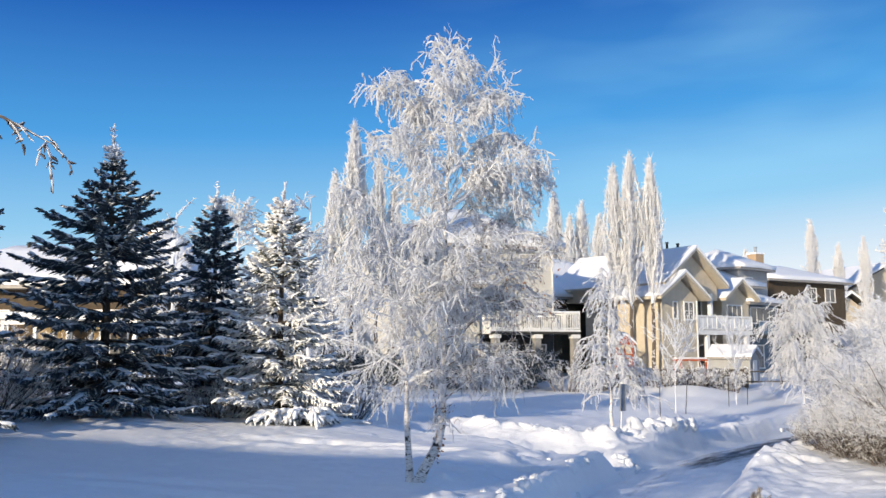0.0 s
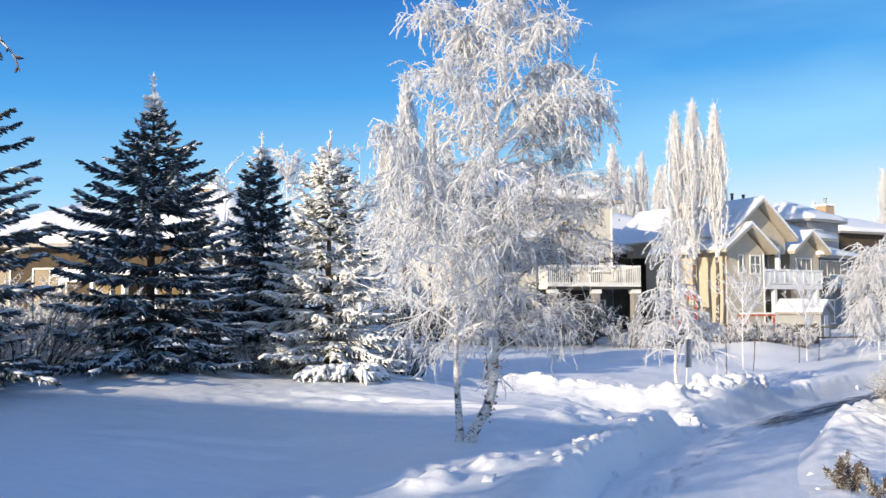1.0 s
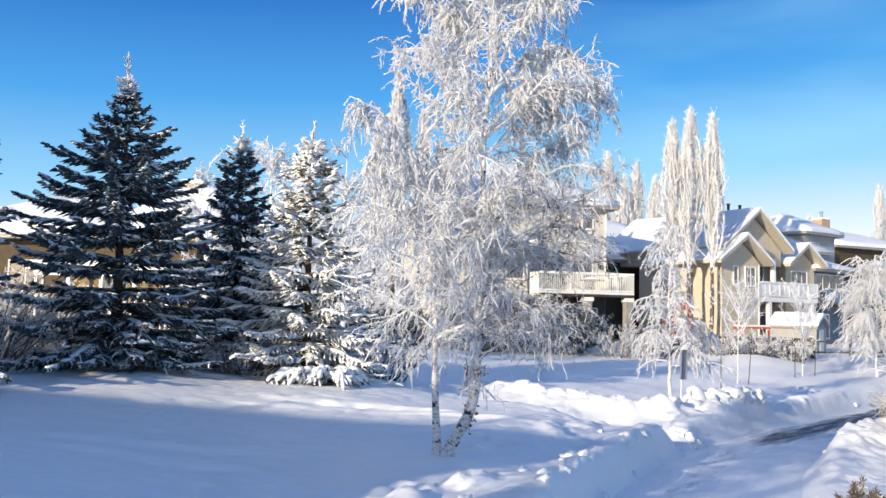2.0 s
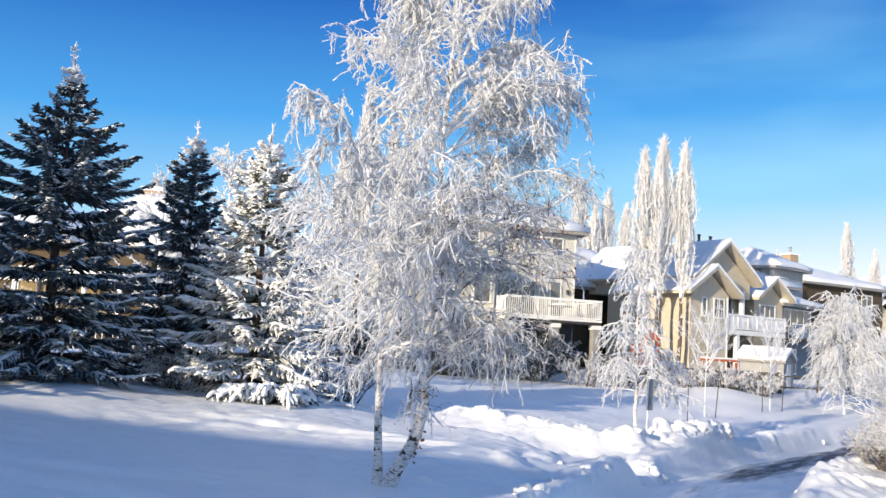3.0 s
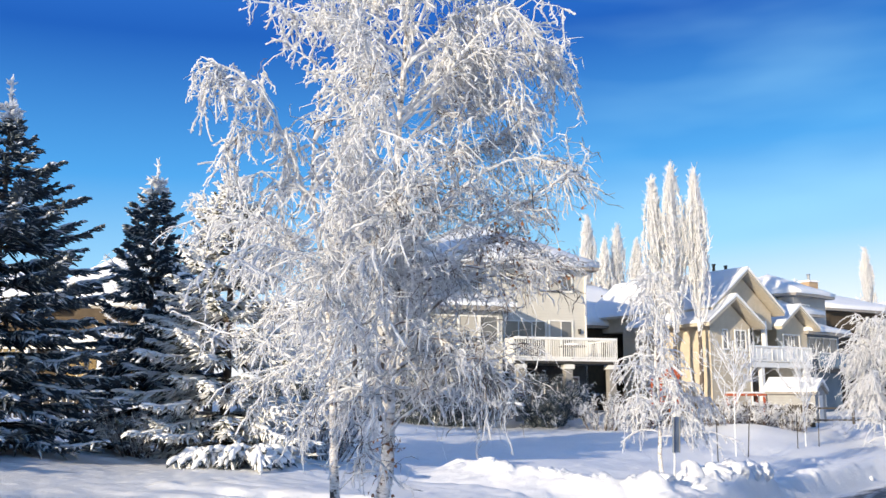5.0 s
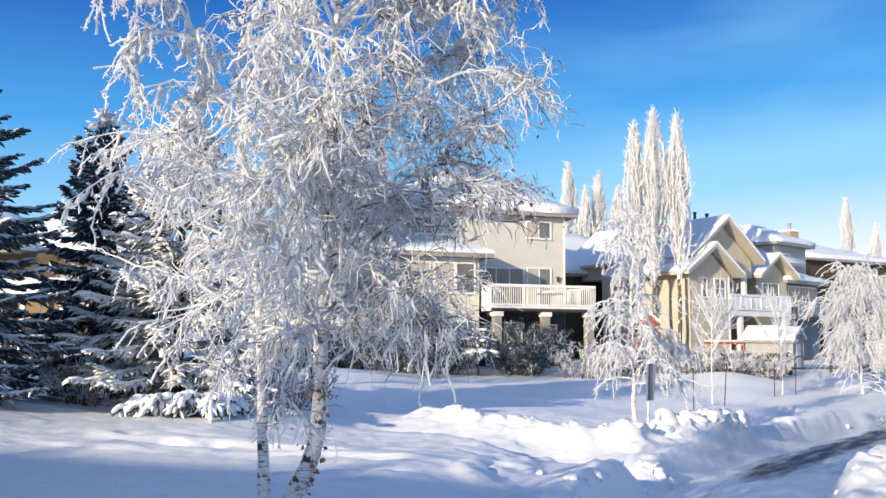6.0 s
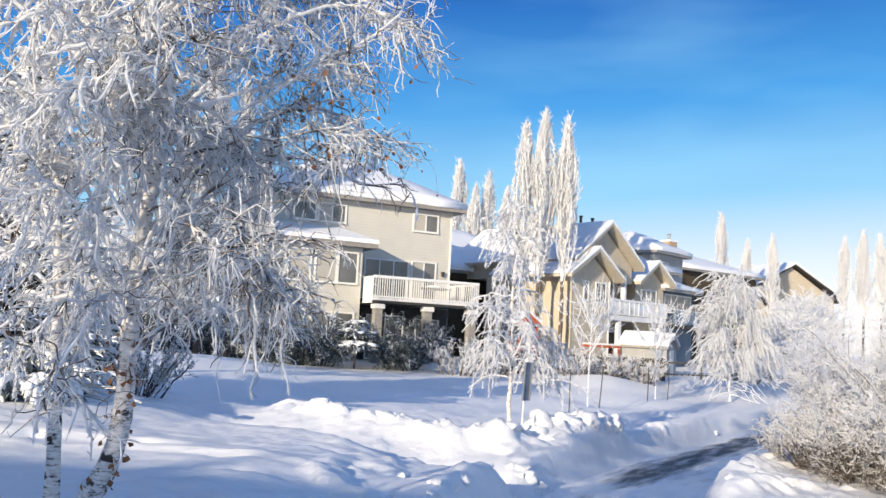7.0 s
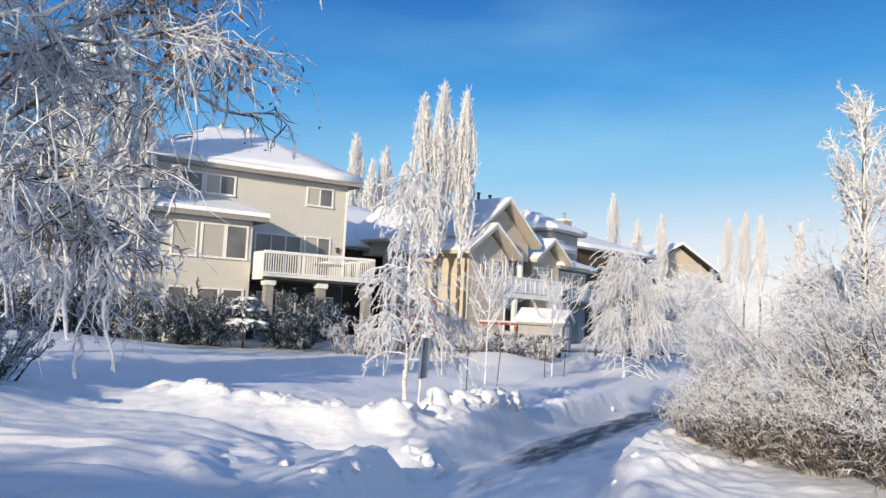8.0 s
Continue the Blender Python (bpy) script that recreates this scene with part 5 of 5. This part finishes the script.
gable_roof(house, 3.62, 3.35, 6.15, 8.65, -0.05, 11.2, rake=RAKE, seed=5)
gable_wall(house, 7.4, 10.5, -0.3, 5.45, 6.6, 0.9, 2.19, TAN)
gable_roof(house, 8.95, 2.0, 5.35, 6.75, 0.2, 4.5, rake=RAKE, seed=6)
hip_roof(house, 3.7, 14.8, 3.0, 11.0, 6.6, 2.1, (2.6, 2.8), None, 0.4, 0.22, 7)
window(house, 1.1, 1.45, 4.0, 5.05, 0, 1)
muntin_window(house, 2.2, 3.1, 3.95, 5.05, 0)
window(house, 8.0, 9.6, 3.95, 5.05, 0.9, 3)
window(house, 3.95, 4.75, 3.35, 5.4, 2.2, 2)
window(house, 5.2, 6.7, 3.35, 5.4, 2.2, 2)
window(house, 4.1, 5.4, 1.0, 2.3, 2.2, 2)
box("balcony_floor", 3.605, 9.5, -0.05, 0.89, 2.95, 3.25, TRIM, house)
box("balcony_deck", 3.605, 7.39, 0.9, 2.19, 2.95, 3.25, TRIM, house)
for x0, x1, z0, z1 in ((4.5, 4.78, -0.3, 2.94), (8.9, 9.16, -0.3, 2.94), (5.0, 5.2, 4.2, 5.75)):
    box("balcony_post", x0, x1, 0.0, 0.28, z0, z1, TRIM, house)
# brown instead of tan here: the balcony's shade is put into the colour
box("porch_shade_wall", 3.605, 7.39, 0.85, 1.05, -0.3, 2.2, BROWN, house, "dark brown wall standing in for the shade under the balcony")
railing(house, 3.61, 9.5, 0.0, 3.25, 0.95, 0.98, TRIM, 0.09, glass_material("frosted_balcony_glass", (0.78, 0.79, 0.80)))
for i in range(1, 6):
    box("mid_baluster", 3.61 + 0.98 * i - 0.5, 3.61 + 0.98 * i - 0.45, -0.025, 0.025, 3.3, 4.12, TRIM, house)
for x in (3.75, 4.9):
    pipe("roof_vent", x, 2.6, 8.5, 9.4, 0.09, BLACK, house)
box("downpipe", 3.42, 3.50, -0.07, -0.003, 0, 5.2, TRIM, house)
box("corner_board", -0.02, 0.06, -0.02, -0.003, 0, 5.28, RAKE, house)
box("string_course", 0.07, 3.4, -0.03, -0.003, 2.9, 3.05, RAKE, house)

# the blue-grey annexe and the house behind
annexe = thing("house", H2 @ Matrix.Translation((10.75, 0, 0)) @ Matrix.Rotation(radians(6), 4, "Z"), "blue-grey house with a glazed upper porch", "house")
box("wall", 0, 4.6, 1.2, 7.0, -0.3, 5.2, BLUE, annexe)
box("upper_wall", 2.6, 7.0, 3.2, 9.0, 5.2, 8.1, GREY, annexe)
hip_roof(annexe, 2.6, 7.0, 3.2, 9.0, 8.1, 1.5, (2.2, 2.2), None, 0.5, 0.22, 9)
window(annexe, 3.5, 4.6, 6.3, 7.5, 3.2, 1)
hip_roof(annexe, 0.1, 4.6, 1.2, 4.5, 5.2, 0.75, (1.2, 1.2), None, 0.55, 0.2, 11)
window(annexe, 0.5, 4.2, 3.9, 5.0, 1.2, 4)
railing(annexe, 0.0, 4.6, 0.2, 3.0, 0.95, 1.15, BLUE, 0.07, BLUE_GLASS)
box("balcony_floor", -0.02, 4.62, 0.14, 1.19, 2.75, 3.0, BLACK, annexe)
window(annexe, 0.6, 2.2, 0.6, 2.2, 1.2, 2)
back = thing("house", Matrix.Translation((31.5, 78.0, 0)) @ Matrix.Rotation(radians(30), 4, "Z"), "brown house with snowy roof and brick chimney", "house")
box("wall", -2, 9, 0, 9, -0.3, 8.2, BROWN, back)
hip_roof(back, -2, 9, 0, 9, 8.1, 1.6, (4.2, 4.2), None, 0.6, 0.25, 13)
window(back, 3.2, 4.6, 6.4, 7.6, 0, 2)
window(back, 6.0, 7.4, 6.4, 7.6, 0, 2)
window(back, 3.0, 5.0, 3.4, 5.0, 0, 2)
box("balcony", 2.0, 8.5, -1.4, -0.003, 2.9, 3.2, BLACK, back)
chim = box("chimney", 0.3, 1.4, 3.2, 4.2, 7.5, 11.0, BRICK, back)
box("chimney_cap", 0.2, 1.5, 3.1, 4.3, 11.0, 11.15, SNOW, chim)
pipe("flue", 0.85, 3.7, 11.15, 11.7, 0.12, STEEL, chim)

# the roof between the two houses
side = thing("house", Matrix.Translation((7.0, 62.0, 0)) @ Matrix.Rotation(radians(30), 4, "Z"), "low dark house with a broad snowy roof", "house")
box("wall", -1, 10, 0, 9, -0.3, 5.7, BROWN, side)
hip_roof(side, -1, 10, 0, 9, 5.6, 3.1, (4.5, 4.5), None, 0.6, 0.25, 17)
window(side, 1.0, 2.4, 3.4, 4.8, 0, 2)

# the far tan house
far = thing("house", Matrix.Translation((51.0, 108.0, 0)) @ Matrix.Rotation(radians(14), 4, "Z"), "far tan house with steep snowy gables", "house")
gable_wall(far, 0, 14.0, -0.3, 8.6, 12.4, 0, 12, TAN)
gable_roof(far, 7.0, 8.6, 8.3, 12.6, -0.7, 12, 0.3, BLACK, 19)
gable_wall(far, -4.5, 1.5, -0.3, 6.2, 8.2, -3.0, 6, TAN, "wing")
gable_roof(far, -1.5, 3.8, 6.0, 8.5, -3.7, 6, 0.3, BLACK, 20)
for x in (1.8, 5.2, 8.6):
    window(far, x, x + 1.6, 5.0, 6.8, 0, 2)
    window(far, x, x + 1.6, 1.2, 3.0, 0, 2)
window(far, -3.0, -1.4, 3.0, 4.6, -3.0, 2)
box("chimney", -2.6, -1.4, 2.0, 3.2, 6, 10.4, BRICK, far)

# the brown house left of the spruces
left = thing("house", Matrix.Translation((-27.0, 41.5, 0.6)) @ Matrix.Rotation(radians(-4), 4, "Z"), "brown house with broad snowy roof and white-trimmed porch", "house")
box("wall", 0, 13.5, 0, 9, -0.9, 4.3, BROWN, left)
hip_roof(left, 0, 9.5, -0.3, 9, 4.25, 2.2, (4.0, 4.0), None, 0.6, 0.28, 23)
hip_roof(left, 8.2, 14.2, 1.6, 9, 4.3, 2.9, (2.6, 2.6), None, 0.5, 0.28, 25)
chim = box("chimney", 10.3, 11.3, 5.2, 6.2, 4.5, 7.75, BRICK, left)
box("chimney_cap", 10.2, 11.4, 5.1, 6.3, 7.75, 7.95, SNOW, chim)
pipe("flue", 10.8, 5.7, 7.95, 8.35, 0.12, STEEL, chim)
pipe("roof_vent", 4.3, 4.2, 6.2, 6.95, 0.1, BLACK, left)
for x in (1.2, 4.2, 7.4, 10.2):
    window(left, x, x + 1.7, 0.6, 3.2, 0, 2)
box("porch_beam", 7.0, 13.4, -2.4, -2.2, 2.5, 2.75, TRIM, left)
for i in range(5):
    box("porch_post", 7.0 + i * 1.55, 7.16 + i * 1.55, -2.38, -2.22, -0.8, 2.5, TRIM, left)
railing(left, 7.0, 13.4, -2.3, -0.1, 1.0, 0.14)
box("porch_roof", 6.8, 13.6, -2.6, -0.003, 2.75, 2.85, TRIM, left)
box("porch_snow", 6.75, 13.65, -2.65, -0.004, 2.855, 3.08, SNOW, left, bevel=0.06)

# ---- yard things ----
def build_shed():
    shed = thing("shed", pose(17.9, 49.6, at_ground(17.9, 49.6), 0, 0, 53) @ Matrix.Diagonal((0.85, 0.85, 0.85, 1)), "small grey garden shed under snow", "shed")
    gable_wall(shed, 0, 2.1, -0.1, 1.75, 2.25, 0, 2.8, GREY)
    gable_roof(shed, 1.05, 1.25, 1.66, 2.28, -0.15, 2.95, 0.2, FASCIA, 27)
    box("door", 0.65, 1.45, -0.03, -0.002, 0, 1.6, TRIM, shed)
    return shed


def build_fence(x0, y0, x1, y1, n, height, label):
    L = math.hypot(x1 - x0, y1 - y0)
    f = thing("fence", pose(x0, y0, at_ground(x0, y0), 0, 0, math.degrees(math.atan2(y1 - y0, x1 - x0))), label, "fence")
    posts = max(2, round(L / 2.4) + 1)
    for i in range(posts):
        x = L * i / (posts - 1)
        p = box("post", x - 0.045, x + 0.045, -0.045, 0.045, -0.3, height + 0.06, FENCE, f)
        box("post_snow", x - 0.06, x + 0.06, -0.06, 0.06, height + 0.062, height + 0.12, SNOW, p, bevel=0.02)
    for z in (0.25, height - 0.15):
        box("rail", 0, L, 0.03, 0.07, z, z + 0.08, FENCE, f)
    first = None
    for i in range(n):
        x = L * (i + 0.5) / n
        if first is None:
            first = box("slat", -0.045, 0.045, 0.0, 0.025, 0.05, height, FENCE, f)
            first.location = (x, 0, 0)
        else:
            o = new("slat", first.data)
            o.parent, o.location = f, (x, 0, 0)
    return f


build_shed()
build_fence(8.6, 45.9, 16.6, 46.8, 60, 1.05, "low weathered board fence behind frosted shrubs")
build_fence(16.7, 46.8, 25.0, 49.0, 0, 0.95, "low dark post-and-rail fence")
build_fence(-20.0, 27.5, -9.0, 28.0, 70, 1.1, "low dark fence beyond the spruces")


def build_playset():
    p = thing("play_structure", pose(9.6, 46.9, at_ground(9.6, 46.9), 0, 0, 15) @ Matrix.Diagonal((0.85, 0.85, 0.85, 1)), "orange climbing frame with snow on its roof", "playset")
    for x in (0, 1.1):
        for y in (0, 1.1):
            box("post", x, x + 0.09, y, y + 0.09, -0.1, 2.7, ORANGE, p)
    box("platform", -0.05, 1.24, -0.05, 1.24, 1.25, 1.33, ORANGE, p)
    for z in (1.55, 1.8, 2.05):
        box("rail", 0, 1.19, -0.03, 0.0, z, z + 0.07, ORANGE, p)
    bm = bmesh.new()
    prism(bm, [(-0.15, 2.7), (1.34, 2.7), (0.6, 3.3)], -0.1, 1.3)
    part("roof", bm, ORANGE, p)
    bm = bmesh.new()
    prism(bm, [(-0.2, 2.72), (0.6, 3.31), (1.39, 2.72), (1.35, 2.9), (0.6, 3.48), (-0.15, 2.9)], -0.12, 1.32)
    part("roof_snow", bm, SNOW, p)
    bm = bmesh.new()
    prism(bm, [(1.2, 1.3), (2.9, 0.25), (2.9, 0.35), (1.2, 1.42)], 0.3, 0.8)
    part("slide", bm, ORANGE, p)
    bm = bmesh.new()
    prism(bm, [(1.2, 1.425), (2.9, 0.355), (2.9, 0.5), (1.2, 1.56)], 0.33, 0.77)
    part("slide_snow", bm, SNOW, p)
    return p


build_playset()
table = thing("garden_table", pose(13.3, 47.8, at_ground(13.3, 47.8), 0, 0, 15), "orange garden table under a slab of snow", "table")
box("tabletop", 0, 1.8, 0, 0.8, 1.38, 1.48, ORANGE, table)
box("snow_cap", 0.02, 1.78, 0.02, 0.78, 1.484, 1.58, SNOW, table, bevel=0.04)
for x in (0.1, 1.7):
    for y in (0.08, 0.72):
        box("leg", x, x + 0.1, y, y + 0.1, -0.1, 1.348, ORANGE, table)

# sign beside the path
sign = thing("sign_post", pose(5.05, 24.4, at_ground(5.05, 24.4) - 0.2, 1.0, 2.2, 0), "narrow blue-grey sign on a thin white post", "sign")
zs = 1.27 - at_ground(5.05, 24.4)
pipe("post", 0, 0, -0.3, zs + 0.05, 0.022, TRIM, sign)
panel = box("panel", -0.11, 0.11, -0.045, -0.022, zs - 0.72, zs + 0.04, SIGN, sign, bevel=0.004)
panel.rotation_euler = (0, 0, radians(38))
for x in (-0.11, 0.09):
    r_ = box("edge_rib", x, x + 0.02, -0.065, -0.0455, zs - 0.72, zs + 0.04, STEEL, panel)

# stakes beside the saplings
def build_stake(x, y, height, tilt, mat, label, group):
    s = thing("stake", pose(x, y, at_ground(x, y) - 0.25, 0, tilt, 20), label, "stake", group)
    bm = bmesh.new()
    bmesh.ops.create_cone(bm, cap_ends=True, segments=8, radius1=0.018, radius2=0.016, depth=height + 0.25, matrix=Matrix.Translation((0, 0, (height + 0.25) / 2)))
    part("rod", bm, mat, s)
    bm = bmesh.new()
    bmesh.ops.create_icosphere(bm, subdivisions=1, radius=0.026, matrix=Matrix.Translation((0, 0, height + 0.26)))
    part("snow_cap", bm, SNOW, s, smooth=True)
    return s


for x, y, h, t in ((8.5, 33.5, 1.35, 0), (9.9, 35.0, 1.4, 5), (13.03, 39.0, 1.3, 1), (14.4, 40.5, 1.35, 3)):
    build_stake(x, y, h, t, BLACK, "thin dark metal stake in the snow", "sapling stakes")
for x, y in ((17.0, 36.0), (17.6, 36.6), (18.5, 37.3)):
    build_stake(x, y, 0.75, 0, STEEL, "short blue-grey stake in the snow", "short stakes")

# clipped evergreen under snow by the house, and the low snowy spruce on the lawn
def snowy_mound(name, x, y, tiers, label, seed):
    rng = np.random.default_rng(seed)
    t = thing(name, pose(x, y, at_ground(x, y)), label, "shrub")
    line = np.array([[0, 0, -0.1], [0.02, 0, 0.6], [0, 0.02, max(z for z, r in tiers)]])
    mesh_ob("trunk", *tubes(line[None], np.array([[0.06, 0.05, 0.03]]), 6), BARK, t)
    for z, r in tiers:
        n = int(900 * r)
        az, rr = rng.uniform(0, 6.283, n), r * np.sqrt(rng.random(n))
        start = np.stack([rr * np.cos(az), rr * np.sin(az), z - 0.12 + rng.normal(0, 0.06, n)], 1)
        way = unit(np.stack([np.cos(az), np.sin(az), rng.normal(-0.1, 0.35, n)], 1))
        T = grow(rng, start, way, rng.uniform(0.1, 0.25, n), 4, rng.uniform(0, 0.4, n), 0.05)
        stuff(mesh_ob("needle_spray", *tubes(T, np.array([0.02, 0.04, 0.03, 0.006])[None] * rng.uniform(0.8, 1.2, (n, 4)), 4), NEEDLE_DARK, t))
        m = int(26 * r)
        az, rr = rng.uniform(0, 6.283, m), 0.85 * r * np.sqrt(rng.random(m))
        pos = np.stack([rr * np.cos(az), rr * np.sin(az), z + 0.10 - 0.18 * (rr / r) ** 2 + rng.normal(0, 0.03, m)], 1)
        stuff(mesh_ob("snow_pad", *pads(rng, pos, unit(pos * np.array([1, 1, 0]) + 1e-3), rng.uniform(0.16, 0.3, m) * (0.5 + 0.5 * r)), SNOW, t))
    return t


snowy_mound("clipped_evergreen", 1.95, 44.2, [(1.05, 0.95), (1.6, 0.7), (1.95, 0.45)], "clipped dark evergreen in tiers capped with snow", 101)


def build_low_spruce(x, y, R, H, n, seed, az0, az1):
    """Spreading boughs that bow to the ground under fingers of snow."""
    rng = np.random.default_rng(seed)
    t = thing("low_spruce", pose(x, y, at_ground(x, y)), "low spreading spruce bowed down under thick snow", "shrub")
    for az in np.radians(np.linspace(az0, az1, n)) + rng.normal(0, 0.12, n):
        r, h = R * rng.uniform(0.75, 1.1), H * rng.uniform(0.6, 1.1)
        c, d = math.cos(az), math.sin(az)
        line = curve_through([(0, 0, 0.02), (0.3 * r * c, 0.3 * r * d, 0.8 * h), (0.65 * r * c, 0.65 * r * d, h), (r * c, r * d, 0.45 * h)], 9)
        side = sprout(rng, line[None], 26, 0.25, 1.0, 0.5, (0.12, 0.30), (0.3, 0.9), 5, 0.05, -0.1, 0.7)
        side = side[side[:, -1, 2] > -0.04]
        mesh_ob("bough", *joined(tubes(line[None] - np.array([0, 0, 0.04]), np.full((1, 9), 0.03), 5), tubes(side - np.array([0, 0, 0.045]), radii(rng, side, 0.04, 0.03, 0.3), 5)), NEEDLE_DARK, t)
        load = side[rng.random(len(side)) < 0.75]
        stuff(mesh_ob("snow_finger", *joined(tubes(line[None, 3:], radii(rng, line[None, 3:], 0.055, 0.05, 0.25, 0.6), 7), tubes(load, radii(rng, load, 0.040, 0.052, 0.3, 0.55), 7)), SNOW, t, "rounded fingers of snow along the bough"))
    return t


build_low_spruce(-4.15, 22.0, 0.85, 0.36, 9, 102, 150, 390)
build_low_spruce(-3.45, 22.0, 0.75, 0.42, 9, 103, 170, 400)

# ---- an unseen house behind the walk, added to cast shade on the lawn ----
def build_shade_house():
    home = thing("shade_house", pose(-26.2, -2.9, at_ground(-26.2, -2.9) - 0.1, 0, 0, -11.0), "unseen long house with a snow-covered gable roof, added to shade the lawn", "house")
    bm = bmesh.new()
    prism(bm, [(-4.4, -0.3), (4.4, -0.3), (4.4, 4.75), (0, 6.75), (-4.4, 4.75)], -11, 11)
    w = part("wall", bm, TAN, home)
    w.matrix_local = pose(0, 0, 0, 0, 0, 90)
    bm = bmesh.new()
    prism(bm, [(-4.9, 4.52), (0, 6.77), (4.9, 4.52), (4.9, 4.75), (0, 7.0), (-4.9, 4.75)], -11.4, 11.4)
    r = part("roof", bm, SNOW, home, "gable roof under smooth snow")
    r.matrix_local = pose(0, 0, 0, 0, 0, 90)


build_shade_house()

# ---- snow clods and dry weeds by the path ----
def clod(x, y, r, seed, sink=0.35):
    rng = random.Random(seed)
    bm = bmesh.new()
    bmesh.ops.create_icosphere(bm, subdivisions=3, radius=r)
    o = Vector((rng.uniform(-50, 50), rng.uniform(-50, 50), 0))
    flats = [Vector((rng.gauss(0, 1), rng.gauss(0, 1), rng.gauss(0, 1))).normalized() for _ in range(9)]
    for v in bm.verts:
        for f in flats:
            over = v.co.dot(f) - 0.66 * r
            if over > 0:
                v.co -= f * over * 0.9
        v.co *= 1 + 0.40 * noise.noise(v.co * (1.2 / r) + o) + 0.30 * noise.noise(v.co * (2.6 / r) + o) + 0.14 * noise.noise(v.co * (7.5 / r) + o)
        v.co.z *= 0.75
    ob = part("snow_clod", bm, SNOW, None, "", True)
    ob.matrix_world = pose(x, y, at_ground(x, y) + r * (0.42 - sink), rng.uniform(-20, 20), rng.uniform(-20, 20), rng.uniform(0, 360))
    return tagged(ob, "rounded clod of ploughed snow beside the path", "snow clod", "snow clods")


rc = random.Random(9)
for x, y, r in ((4.78, 22.2, 0.16), (4.98, 22.35, 0.14), (4.58, 22.15, 0.11), (5.2, 22.45, 0.11), (4.86, 22.0, 0.09), (4.5, 22.4, 0.12), (4.66, 22.42, 0.15), (1.35, 15.0, 0.13), (1.65, 16.2, 0.11), (2.3, 18.8, 0.12)):
    clod(x, y, r, rc.randint(0, 9999), 0.55)
for i in range(11):
    clod(0.9 + 0.36 * i + rc.gauss(0, 0.12), 25.0 - 0.11 * i + rc.gauss(0, 0.15), rc.uniform(0.18, 0.32), rc.randint(0, 9999), 0.93)
for i in range(13):
    clod(5.35 + 0.185 * i + rc.gauss(0, 0.1), 24.65 + 0.145 * i + rc.gauss(0, 0.14), rc.uniform(0.28, 0.42), rc.randint(0, 9999), 0.86)
for i in range(18):
    y = 12.2 + 0.5 * i
    j = next(k for k in range(len(MIDDLE) - 1) if MIDDLE[k + 1][1] > y)
    (ax, ay), (bx, by) = MIDDLE[j], MIDDLE[j + 1]
    clod(ax + (y - ay) / (by - ay) * (bx - ax) - rc.gauss(1.75, 0.16), y + rc.gauss(0, 0.1), rc.uniform(0.06, 0.14), rc.randint(0, 9999), 0.62)
for i in range(22):
    s = rc.uniform(9.5, 33)
    side = rc.choice((-1, 1, 1))
    d = side * rc.gauss(1.75, 0.28)
    for (ax, ay), (bx, by) in zip(MIDDLE[:-1], MIDDLE[1:]):
        if ay <= s < by:
            t = (s - ay) / (by - ay)
            L = math.hypot(bx - ax, by - ay)
            clod(ax + t * (bx - ax) + d * (by - ay) / L, s - d * (bx - ax) / L, rc.uniform(0.04, 0.11), rc.randint(0, 9999), 0.5)
            break


def dry_weed(x, y, h, seed, lean):
    rng = np.random.default_rng(seed)
    w = thing("dry_weed", pose(x, y, at_ground(x, y) - 0.05, 0, lean, 0), "withered brown weed stalk furred with frost", "weed", "dry weeds")
    az = rng.uniform(0, 6.283, 5)
    P = grow(rng, np.zeros((5, 3)), unit(np.stack([np.cos(az) * 0.32, np.sin(az) * 0.32, np.ones(5)], 1)), h * rng.uniform(0.75, 1.1, 5), 7, rng.uniform(0, 0.1, 5), 0.05)
    stuff(mesh_ob("stalk", *tubes(P, radii(rng, P, 0.014, 0.010), 5), BARK, w))
    T = sprout(rng, P, 1700, 0.1, 1, 0.8, (0.02, 0.10), (-0.1, 0.5), 3, 0.14, 0.1)
    r = radii(rng, T, 0.005, 0.0055, 0.4)
    stuff(mesh_ob("seed_tuft", *tubes(T[:1250], r[:1250], 3), STICK, w))
    stuff(mesh_ob("frosted_tuft", *tubes(T[1250:], r[1250:], 3), FROST_THIN, w, "frosted seed heads"))
    return w


dry_weed(4.72, 13.0, 0.56, 5, -20)
dry_weed(5.02, 12.75, 0.50, 6, -6)
dry_weed(4.90, 13.15, 0.52, 8, -12)
